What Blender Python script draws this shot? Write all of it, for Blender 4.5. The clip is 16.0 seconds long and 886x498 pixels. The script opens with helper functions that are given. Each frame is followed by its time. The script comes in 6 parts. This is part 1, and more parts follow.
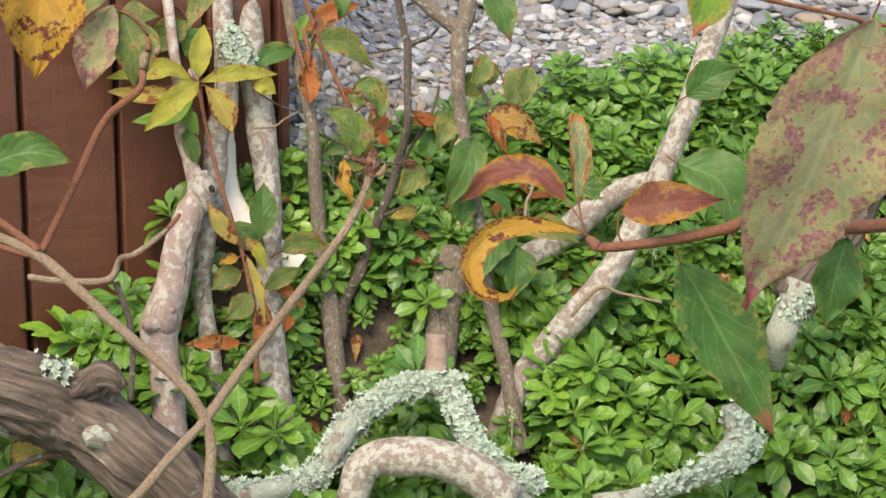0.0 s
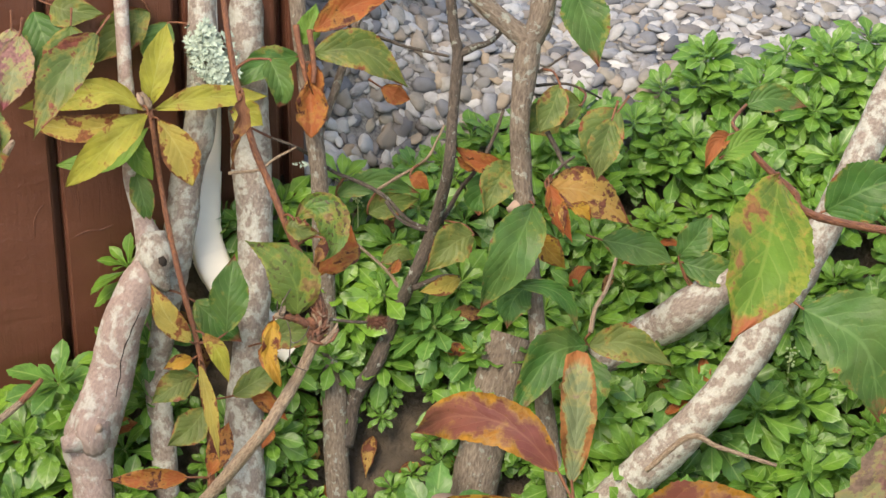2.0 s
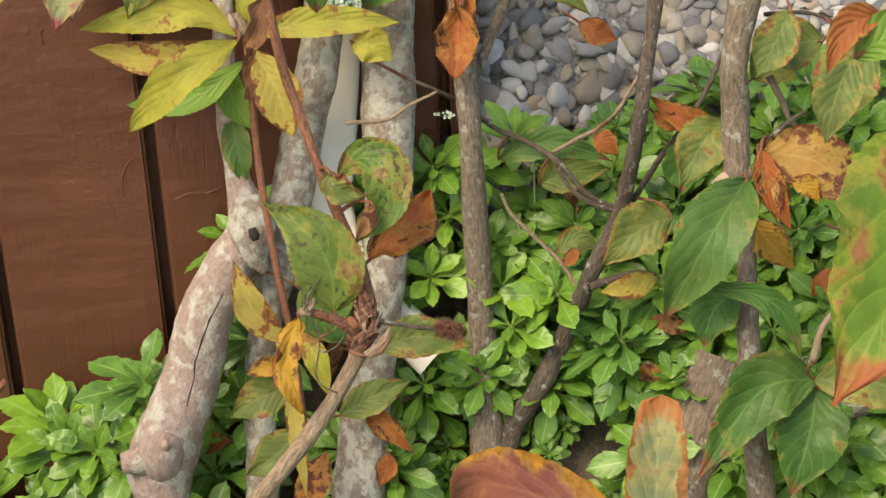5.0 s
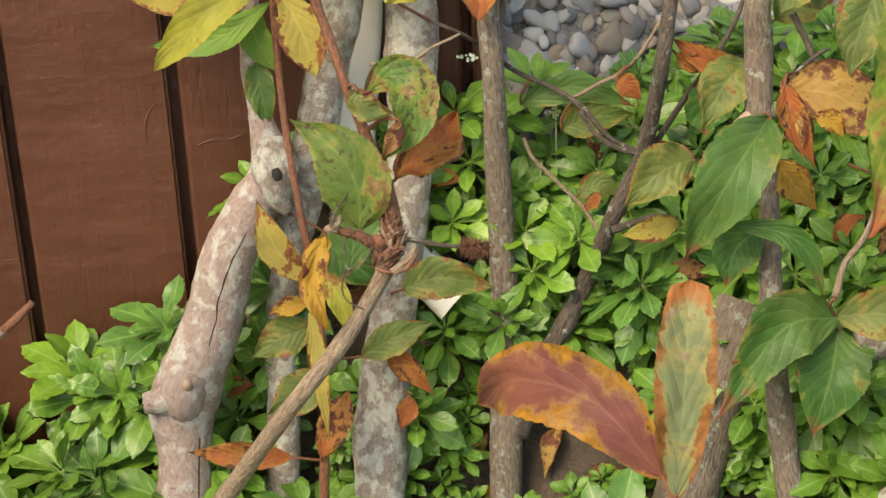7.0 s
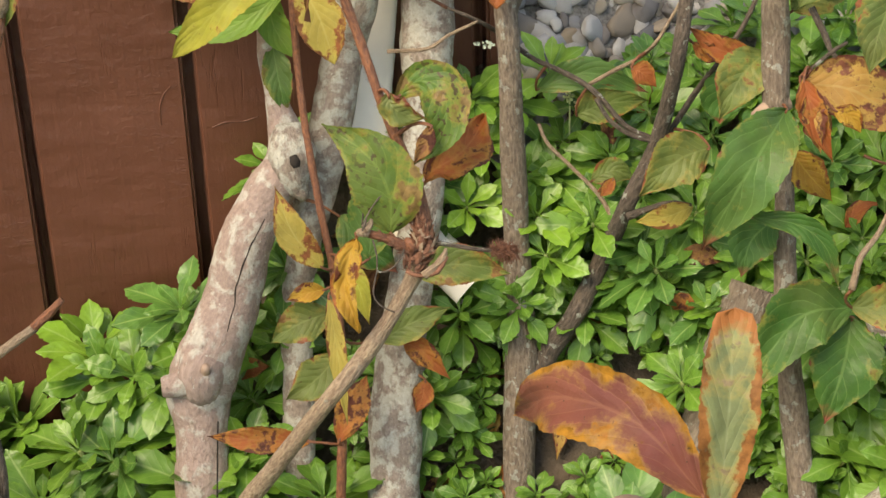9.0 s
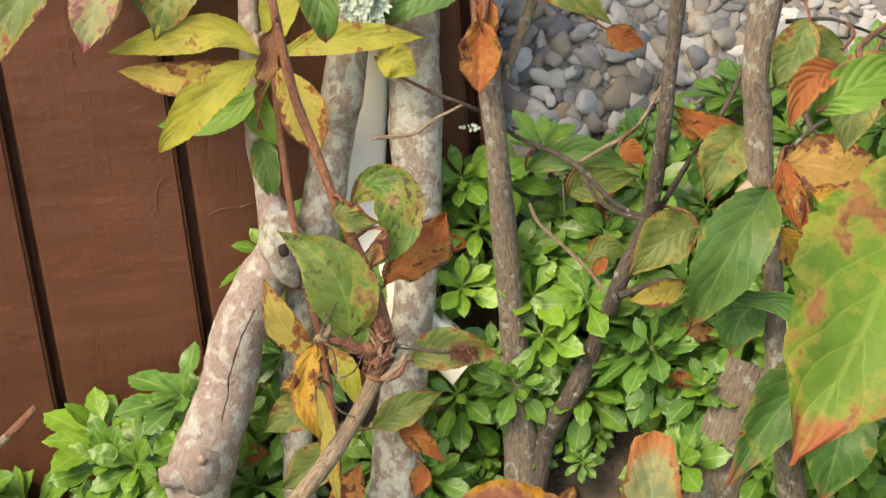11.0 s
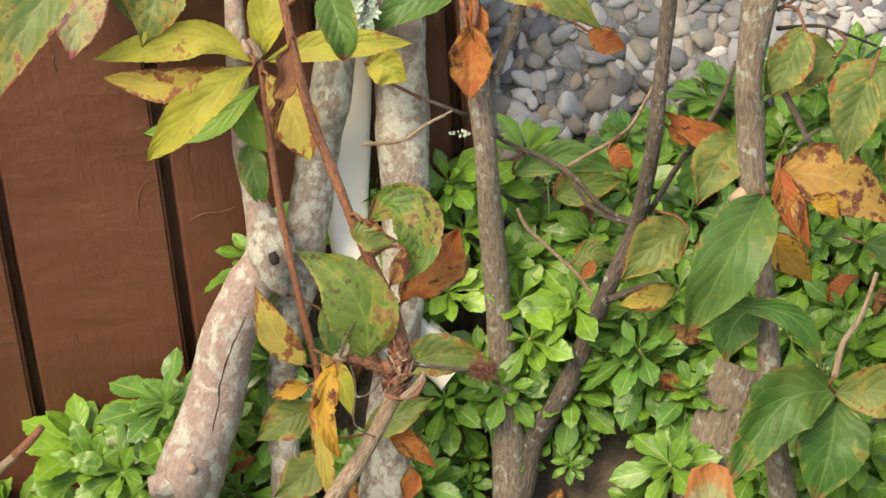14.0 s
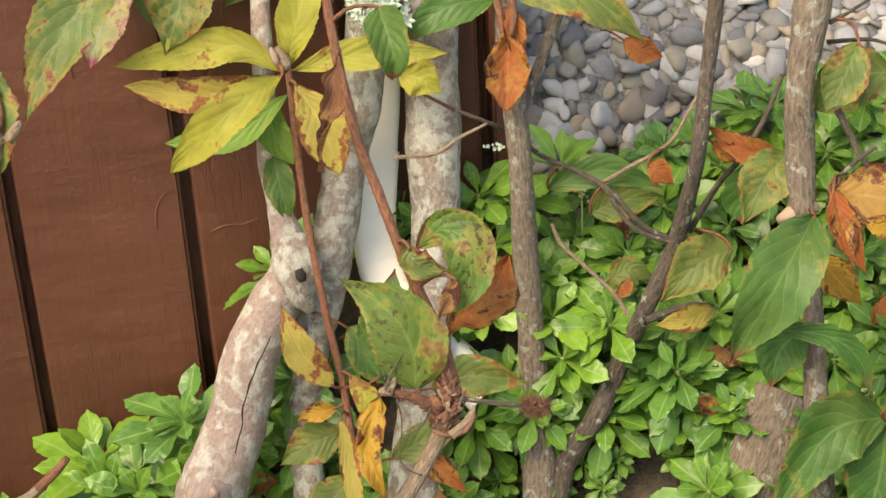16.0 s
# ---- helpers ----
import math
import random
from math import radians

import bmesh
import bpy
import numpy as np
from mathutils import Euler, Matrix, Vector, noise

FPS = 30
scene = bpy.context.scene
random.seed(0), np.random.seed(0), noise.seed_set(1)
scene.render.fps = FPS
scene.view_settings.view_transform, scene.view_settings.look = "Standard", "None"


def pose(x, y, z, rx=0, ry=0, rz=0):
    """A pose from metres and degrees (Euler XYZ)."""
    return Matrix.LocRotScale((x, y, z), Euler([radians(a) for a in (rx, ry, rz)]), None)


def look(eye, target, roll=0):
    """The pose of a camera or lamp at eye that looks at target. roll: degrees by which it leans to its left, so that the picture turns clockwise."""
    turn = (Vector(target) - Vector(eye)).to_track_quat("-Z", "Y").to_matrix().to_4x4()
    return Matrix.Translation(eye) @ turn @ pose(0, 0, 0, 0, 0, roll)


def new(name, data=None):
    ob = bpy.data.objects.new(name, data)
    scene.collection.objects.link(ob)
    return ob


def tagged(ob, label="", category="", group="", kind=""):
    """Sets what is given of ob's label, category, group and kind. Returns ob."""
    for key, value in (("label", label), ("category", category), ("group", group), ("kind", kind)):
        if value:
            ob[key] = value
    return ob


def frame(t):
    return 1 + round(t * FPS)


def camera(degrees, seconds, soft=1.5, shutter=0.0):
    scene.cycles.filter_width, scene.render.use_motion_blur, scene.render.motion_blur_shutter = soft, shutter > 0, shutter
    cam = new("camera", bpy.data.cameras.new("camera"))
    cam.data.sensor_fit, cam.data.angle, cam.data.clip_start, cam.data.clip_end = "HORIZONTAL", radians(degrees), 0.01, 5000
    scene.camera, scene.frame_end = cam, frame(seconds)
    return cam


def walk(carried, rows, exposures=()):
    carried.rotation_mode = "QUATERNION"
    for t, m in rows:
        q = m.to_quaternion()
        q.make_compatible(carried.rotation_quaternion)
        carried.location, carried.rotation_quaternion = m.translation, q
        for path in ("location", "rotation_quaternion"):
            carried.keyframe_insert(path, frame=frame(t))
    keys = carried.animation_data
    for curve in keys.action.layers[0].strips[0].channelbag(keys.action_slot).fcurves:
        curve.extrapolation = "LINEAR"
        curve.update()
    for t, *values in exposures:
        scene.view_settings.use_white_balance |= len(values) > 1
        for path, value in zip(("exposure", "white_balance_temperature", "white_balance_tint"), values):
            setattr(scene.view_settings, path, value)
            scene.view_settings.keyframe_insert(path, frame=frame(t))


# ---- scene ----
Z0 = -0.9
cam = camera(29.0, 16.0)
# seconds, place, pitch, roll, yaw
PATH = [
    (0.0, 0.0000, 0.0000, 0.9000, -12.920, -0.500, 0.115),
    (0.5, 0.1012, 0.7125, 1.0954, -20.623, -0.861, 2.189),
    (1.0, 0.1606, 0.9509, 1.1767, -23.682, -0.292, 5.419),
    (1.5, 0.2298, 0.9753, 1.2367, -24.361, -0.326, 8.197),
    (2.0, 0.3038, 1.0112, 1.2378, -24.400, -0.795, 11.129),
    (2.5, 0.3164, 1.3872, 1.0706, -23.856, -0.441, 16.060),
    (3.0, 0.4165, 1.6284, 1.0215, -24.071, 2.593, 22.874),
    (3.5, 0.4002, 1.5784, 0.9786, -24.740, 2.272, 23.661),
    (4.0, 0.4180, 1.6044, 1.0144, -25.157, 2.695, 24.762),
    (4.2, 0.4093, 1.5768, 1.0024, -24.580, 2.391, 24.529),
    (6.3, 0.4120, 1.5438, 0.9820, -23.891, 2.375, 24.741),
    (6.5, 0.4081, 1.5345, 0.9676, -23.768, 2.408, 24.652),
    (7.0, 0.4114, 1.5282, 0.9360, -23.870, 2.215, 25.095),
    (7.5, 0.3918, 1.5213, 0.9606, -24.830, 2.017, 24.750),
    (8.0, 0.3564, 1.5016, 0.9470, -25.200, 1.432, 24.084),
    (8.2, 0.3568, 1.4949, 0.9467, -25.230, 1.262, 24.122),
    (10.3, 0.4099, 1.5725, 1.0659, -27.454, 3.346, 25.275),
    (10.5, 0.4040, 1.5620, 1.0634, -26.161, 3.488, 25.177),
    (11.0, 0.4468, 1.5808, 1.0243, -24.831, 4.391, 26.266),
    (11.5, 0.4056, 1.5435, 1.0141, -24.275, 4.021, 24.863),
    (12.0, 0.3731, 1.5393, 1.0396, -25.087, 3.643, 23.883),
    (12.5, 0.3645, 1.5263, 1.0273, -24.725, 3.401, 23.413),
    (13.0, 0.3469, 1.5318, 1.0461, -25.456, 3.170, 22.887),
    (13.5, 0.3494, 1.5433, 1.0514, -25.668, 3.295, 22.866),
    (14.0, 0.3751, 1.5638, 1.0585, -25.970, 3.547, 23.421),
    (14.5, 0.3916, 1.5579, 1.0424, -25.404, 3.471, 23.613),
    (15.0, 0.3876, 1.5582, 1.0505, -25.701, 3.280, 23.716),
    (15.5, 0.3483, 1.5421, 1.0744, -26.153, 3.071, 23.150),
    (16.0, 0.3055, 1.6063, 1.0603, -26.439, 2.882, 23.072),
]
EXPOSURES = ((0.0, 1.42, 7850, 10), (2.5, 1.43, 8000, 10), (3.5, 1.42, 8900, 9), (8.2, 1.44, 8900, 8), (10.5, 1.44, 8900, 9), (11.2, 1.6, 8900, 9), (16.0, 1.6, 8900, 9))

walk(cam, [(t, pose(x, y, z, 90 + pitch, roll, yaw)) for t, x, y, z, pitch, roll, yaw in PATH], EXPOSURES)

# world and sun: soft daylight of a bright overcast day
world = bpy.data.worlds.new("world")
scene.world = world
world.use_nodes = True
wn = world.node_tree.nodes
sky = wn.new("ShaderNodeTexSky")
sky.sky_type = "NISHITA"
sky.sun_disc = False
sky.sun_elevation, sky.sun_rotation = radians(55), radians(-160)
world.node_tree.links.new(sky.outputs["Color"], wn["Background"].inputs["Color"])
wn["Background"].inputs["Strength"].default_value = 0.15
sun = new("sun", bpy.data.lights.new("sun", "SUN"))
sun.data.energy, sun.data.angle, sun.data.color = 1.5, radians(35), (1.0, 0.95, 0.86)
sun.matrix_world = look((-1.5, -0.6, 5.0), (-0.1, 2.9, 0.2))


# ---- materials ----
def mat_base(name, rough=0.6):
    m = bpy.data.materials.new(name)
    m.use_nodes = True
    nt = m.node_tree
    b = nt.nodes["Principled BSDF"]
    b.inputs["Roughness"].default_value = rough
    return m, nt, b


def mix(nt, fac, a, b):
    n = nt.nodes.new("ShaderNodeMix")
    n.data_type = "RGBA"
    for sock, v in ((n.inputs[0], fac), (n.inputs[6], a), (n.inputs[7], b)):
        if isinstance(v, (tuple, list)):
            sock.default_value = (*v[:3], 1)
        elif isinstance(v, (int, float)):
            sock.default_value = v
        else:
            nt.links.new(v, sock)
    return n.outputs[2]


def ramp(nt, fac, lo, hi):
    n = nt.nodes.new("ShaderNodeMapRange")
    n.inputs[1].default_value, n.inputs[2].default_value = lo, hi
    nt.links.new(fac, n.inputs[0])
    return n.outputs[0]


def math_node(nt, op, a, b=None):
    n = nt.nodes.new("ShaderNodeMath")
    n.operation = op
    for k, v in enumerate((a, b)):
        if v is None:
            continue
        if isinstance(v, (int, float)):
            n.inputs[k].default_value = v
        else:
            nt.links.new(v, n.inputs[k])
    return n.outputs[0]


def coords(nt, kind="Object", scale=(1, 1, 1), rnd=0.0):
    tc = nt.nodes.new("ShaderNodeTexCoord")
    mp = nt.nodes.new("ShaderNodeMapping")
    mp.inputs["Scale"].default_value = scale
    nt.links.new(tc.outputs[kind], mp.inputs["Vector"])
    if rnd:
        oi = nt.nodes.new("ShaderNodeObjectInfo")
        nt.links.new(math_node(nt, "MULTIPLY", oi.outputs["Random"], rnd), mp.inputs["Location"])
    return mp.outputs["Vector"]


def noise_tex(nt, vec, scale, detail=4, rough=0.55):
    n = nt.nodes.new("ShaderNodeTexNoise")
    n.inputs["Scale"].default_value, n.inputs["Detail"].default_value, n.inputs["Roughness"].default_value = scale, detail, rough
    nt.links.new(vec, n.inputs["Vector"])
    return n.outputs["Fac"]


def voronoi(nt, vec, scale, feature="F1"):
    n = nt.nodes.new("ShaderNodeTexVoronoi")
    n.feature = feature
    n.inputs["Scale"].default_value = scale
    nt.links.new(vec, n.inputs["Vector"])
    return n.outputs["Distance"]


def bump(nt, b, height, strength, dist=0.004):
    n = nt.nodes.new("ShaderNodeBump")
    n.inputs["Strength"].default_value, n.inputs["Distance"].default_value = strength, dist
    nt.links.new(height, n.inputs["Height"])
    nt.links.new(n.outputs["Normal"], b.inputs["Normal"])


def limb_coords(nt, scale):
    """The skin of a limb unrolled: across in x and y, along in z, shifted for each object."""
    at = nt.nodes.new("ShaderNodeAttribute")
    at.attribute_name = "bark"
    mp = nt.nodes.new("ShaderNodeMapping")
    mp.inputs["Scale"].default_value = scale
    nt.links.new(at.outputs["Vector"], mp.inputs["Vector"])
    oi = nt.nodes.new("ShaderNodeObjectInfo")
    nt.links.new(math_node(nt, "MULTIPLY", oi.outputs["Random"], 7.0), mp.inputs["Location"])
    return mp.outputs["Vector"]


def bark_mat(name, base, dark, lichen, amount, scale=1.0, rough=0.85, streak=5.0, speck=0.0, relief=1.0, crisp=0.04):
    """Bark with lengthwise streaks, cross wrinkles, crisp lichen blotches and fine pits."""
    m, nt, b = mat_base(name, rough)
    v = limb_coords(nt, (1, 1, 1))
    vl = limb_coords(nt, (1, 1, 1 / streak))
    vr = limb_coords(nt, (0.22, 0.22, 1))
    streaks = noise_tex(nt, vl, 150 * scale, 6, 0.6)
    col = mix(nt, ramp(nt, streaks, 0.36, 0.64), dark, base)
    tone = noise_tex(nt, v, 16, 3)
    col = mix(nt, ramp(nt, tone, 0.35, 0.7), col, mix(nt, 0.45, col, dark))
    rings = noise_tex(nt, vr, 170 * scale, 3)
    col = mix(nt, math_node(nt, "MULTIPLY", ramp(nt, rings, 0.42, 0.32), 0.16), col, dark)
    blot = math_node(nt, "ADD", noise_tex(nt, v, 38 * scale, 3, 0.5), math_node(nt, "MULTIPLY", math_node(nt, "SUBTRACT", noise_tex(nt, v, 260 * scale, 4, 0.65), 0.5), 0.22))
    patch = math_node(nt, "MULTIPLY", ramp(nt, blot, 1.0 - amount, 1.0 - amount + crisp), 0.64)
    small = math_node(nt, "MULTIPLY", ramp(nt, noise_tex(nt, v, 150 * scale, 4), 0.66, 0.7), speck)
    patch = math_node(nt, "MAXIMUM", patch, small)
    col = mix(nt, patch, col, mix(nt, ramp(nt, noise_tex(nt, v, 190, 4, 0.65), 0.35, 0.65), lichen, tuple(0.7 * c for c in lichen)))
    pits = ramp(nt, noise_tex(nt, v, 260 * scale, 4, 0.7), 0.4, 0.31)
    col = mix(nt, math_node(nt, "MULTIPLY", pits, 0.6), col, dark)
    nt.links.new(col, b.inputs["Base Color"])
    h = math_node(nt, "ADD", math_node(nt, "MULTIPLY", streaks, 0.7 * relief), math_node(nt, "ADD", math_node(nt, "MULTIPLY", patch, 0.1), math_node(nt, "MULTIPLY", rings, 0.08)))
    h = math_node(nt, "SUBTRACT", h, math_node(nt, "MULTIPLY", pits, 0.12))
    bump(nt, b, h, 0.9, 0.006)
    return m


def leaf_mat(name, base, vein, blotch, amount, edge=None, edge_at=0.8, rough=0.42, under=0.3, spots=0.0, tip=None):
    """A leaf: UV runs along (u) and across (v) the blade; side veins, blotches, browned rim, thin translucent blade."""
    m, nt, b = mat_base(name, rough)
    tc = nt.nodes.new("ShaderNodeTexCoord")
    sep = nt.nodes.new("ShaderNodeSeparateXYZ")
    nt.links.new(tc.outputs["UV"], sep.inputs[0])
    u, side = sep.outputs[0], math_node(nt, "ABSOLUTE", math_node(nt, "SUBTRACT", sep.outputs[1], 0.5))
    v = coords(nt, "Object", (1, 1, 1), 9.0)
    col = mix(nt, ramp(nt, noise_tex(nt, v, 38, 4), 0.35, 0.68), base, tuple(0.62 * c for c in base))
    oi = nt.nodes.new("ShaderNodeObjectInfo")
    col = mix(nt, math_node(nt, "MULTIPLY", oi.outputs["Random"], 0.2), col, vein)
    turning = ramp(nt, noise_tex(nt, v, 13, 3), 0.42, 0.75)
    col = mix(nt, math_node(nt, "MULTIPLY", turning, 0.35), col, tuple(0.5 * a + 0.5 * c for a, c in zip(vein, blotch)))
    bent = math_node(nt, "MULTIPLY", noise_tex(nt, v, 26, 3), 1.1)
    phase = math_node(nt, "ADD", bent, math_node(nt, "SUBTRACT", math_node(nt, "MULTIPLY", u, 7.0), math_node(nt, "MULTIPLY", side, 5.0)))
    saw = math_node(nt, "ABSOLUTE", math_node(nt, "SUBTRACT", math_node(nt, "FRACT", phase), 0.5))
    veins = math_node(nt, "MAXIMUM", math_node(nt, "MULTIPLY", ramp(nt, saw, 0.07, 0.015), 0.8), ramp(nt, side, 0.03, 0.012))
    fine = ramp(nt, voronoi(nt, v, 260, "DISTANCE_TO_EDGE"), 0.08, 0.02)
    col = mix(nt, math_node(nt, "MULTIPLY", fine, 0.04), col, vein)
    col = mix(nt, math_node(nt, "MULTIPLY", veins, 0.4), col, vein)
    blot = math_node(nt, "ADD", noise_tex(nt, v, 28, 5, 0.6), math_node(nt, "MULTIPLY", math_node(nt, "SUBTRACT", noise_tex(nt, v, 120, 5, 0.6), 0.5), 0.5))
    spread = math_node(nt, "ADD", blot, math_node(nt, "MULTIPLY", math_node(nt, "SUBTRACT", side, 0.2), 0.25))
    halo = tuple(0.45 * a + 0.55 * c for a, c in zip(vein, (0.5, 0.32, 0.05)))
    col = mix(nt, math_node(nt, "MULTIPLY", ramp(nt, spread, 0.95 - amount, 1.08 - amount), 0.5), col, halo)
    col = mix(nt, ramp(nt, spread, 1.05 - amount, 1.11 - amount), col, mix(nt, ramp(nt, noise_tex(nt, v, 170, 4), 0.35, 0.65), blotch, tuple(0.55 * c for c in blotch)))
    if edge:
        e = math_node(nt, "ADD", math_node(nt, "MULTIPLY", side, 2.0), math_node(nt, "MULTIPLY", math_node(nt, "SUBTRACT", noise_tex(nt, v, 55, 8, 0.6), 0.5), 2.2))
        col = mix(nt, math_node(nt, "MULTIPLY", ramp(nt, e, edge_at - 0.1, edge_at + 0.1), 0.45), col, halo)
        col = mix(nt, ramp(nt, e, edge_at + 0.08, edge_at + 0.2), col, mix(nt, ramp(nt, noise_tex(nt, v, 150, 4), 0.35, 0.65), edge, tuple(0.5 * c for c in edge)))
    if tip:
        e = math_node(nt, "ADD", u, math_node(nt, "MULTIPLY", math_node(nt, "SUBTRACT", noise_tex(nt, v, 50, 4), 0.5), 0.5))
        col = mix(nt, ramp(nt, e, 0.86, 0.96), col, tip)
    if spots:
        s = ramp(nt, noise_tex(nt, v, 210, 4, 0.5), 0.88 - spots, 0.91 - spots)
        s = math_node(nt, "MULTIPLY", s, ramp(nt, noise_tex(nt, v, 26, 2), 0.4, 0.55))
        col = mix(nt, math_node(nt, "MULTIPLY", s, 0.85), col, (0.07, 0.04, 0.025))
    fleck = ramp(nt, noise_tex(nt, v, 190, 3, 0.6), 0.66, 0.72)
    col = mix(nt, math_node(nt, "MULTIPLY", fleck, 0.55), col, tuple(0.45 * c for c in blotch))
    nt.links.new(col, b.inputs["Base Color"])
    b.inputs["Specular IOR Level"].default_value = 0.22
    bump(nt, b, math_node(nt, "SUBTRACT", math_node(nt, "ADD", noise_tex(nt, v, 60, 4), math_node(nt, "MULTIPLY", fine, -0.012)), math_node(nt, "MULTIPLY", math_node(nt, "POWER", saw, 0.6), -0.34)), 0.6, 0.0035)
    tr = nt.nodes.new("ShaderNodeBsdfTranslucent")
    nt.links.new(col, tr.inputs["Color"])
    ms = nt.nodes.new("ShaderNodeMixShader")
    ms.inputs[0].default_value = under
    nt.links.new(b.outputs[0], ms.inputs[1])
    nt.links.new(tr.outputs[0], ms.inputs[2])
    nt.links.new(ms.outputs[0], nt.nodes["Material Output"].inputs["Surface"])
    return m


def plain_mat(name, base, rough=0.6, var=0.25, scale=40, bumps=0.2):
    m, nt, b = mat_base(name, rough)
    v = coords(nt, "Object", (1, 1, 1), 5.0)
    n = noise_tex(nt, v, scale, 5)
    nt.links.new(mix(nt, ramp(nt, n, 0.3, 0.7), tuple((1 - var) * c for c in base), tuple(min(1, (1 + var * 0.6) * c) for c in base)), b.inputs["Base Color"])
    bump(nt, b, noise_tex(nt, v, scale * 4, 4), bumps, 0.002)
    return m


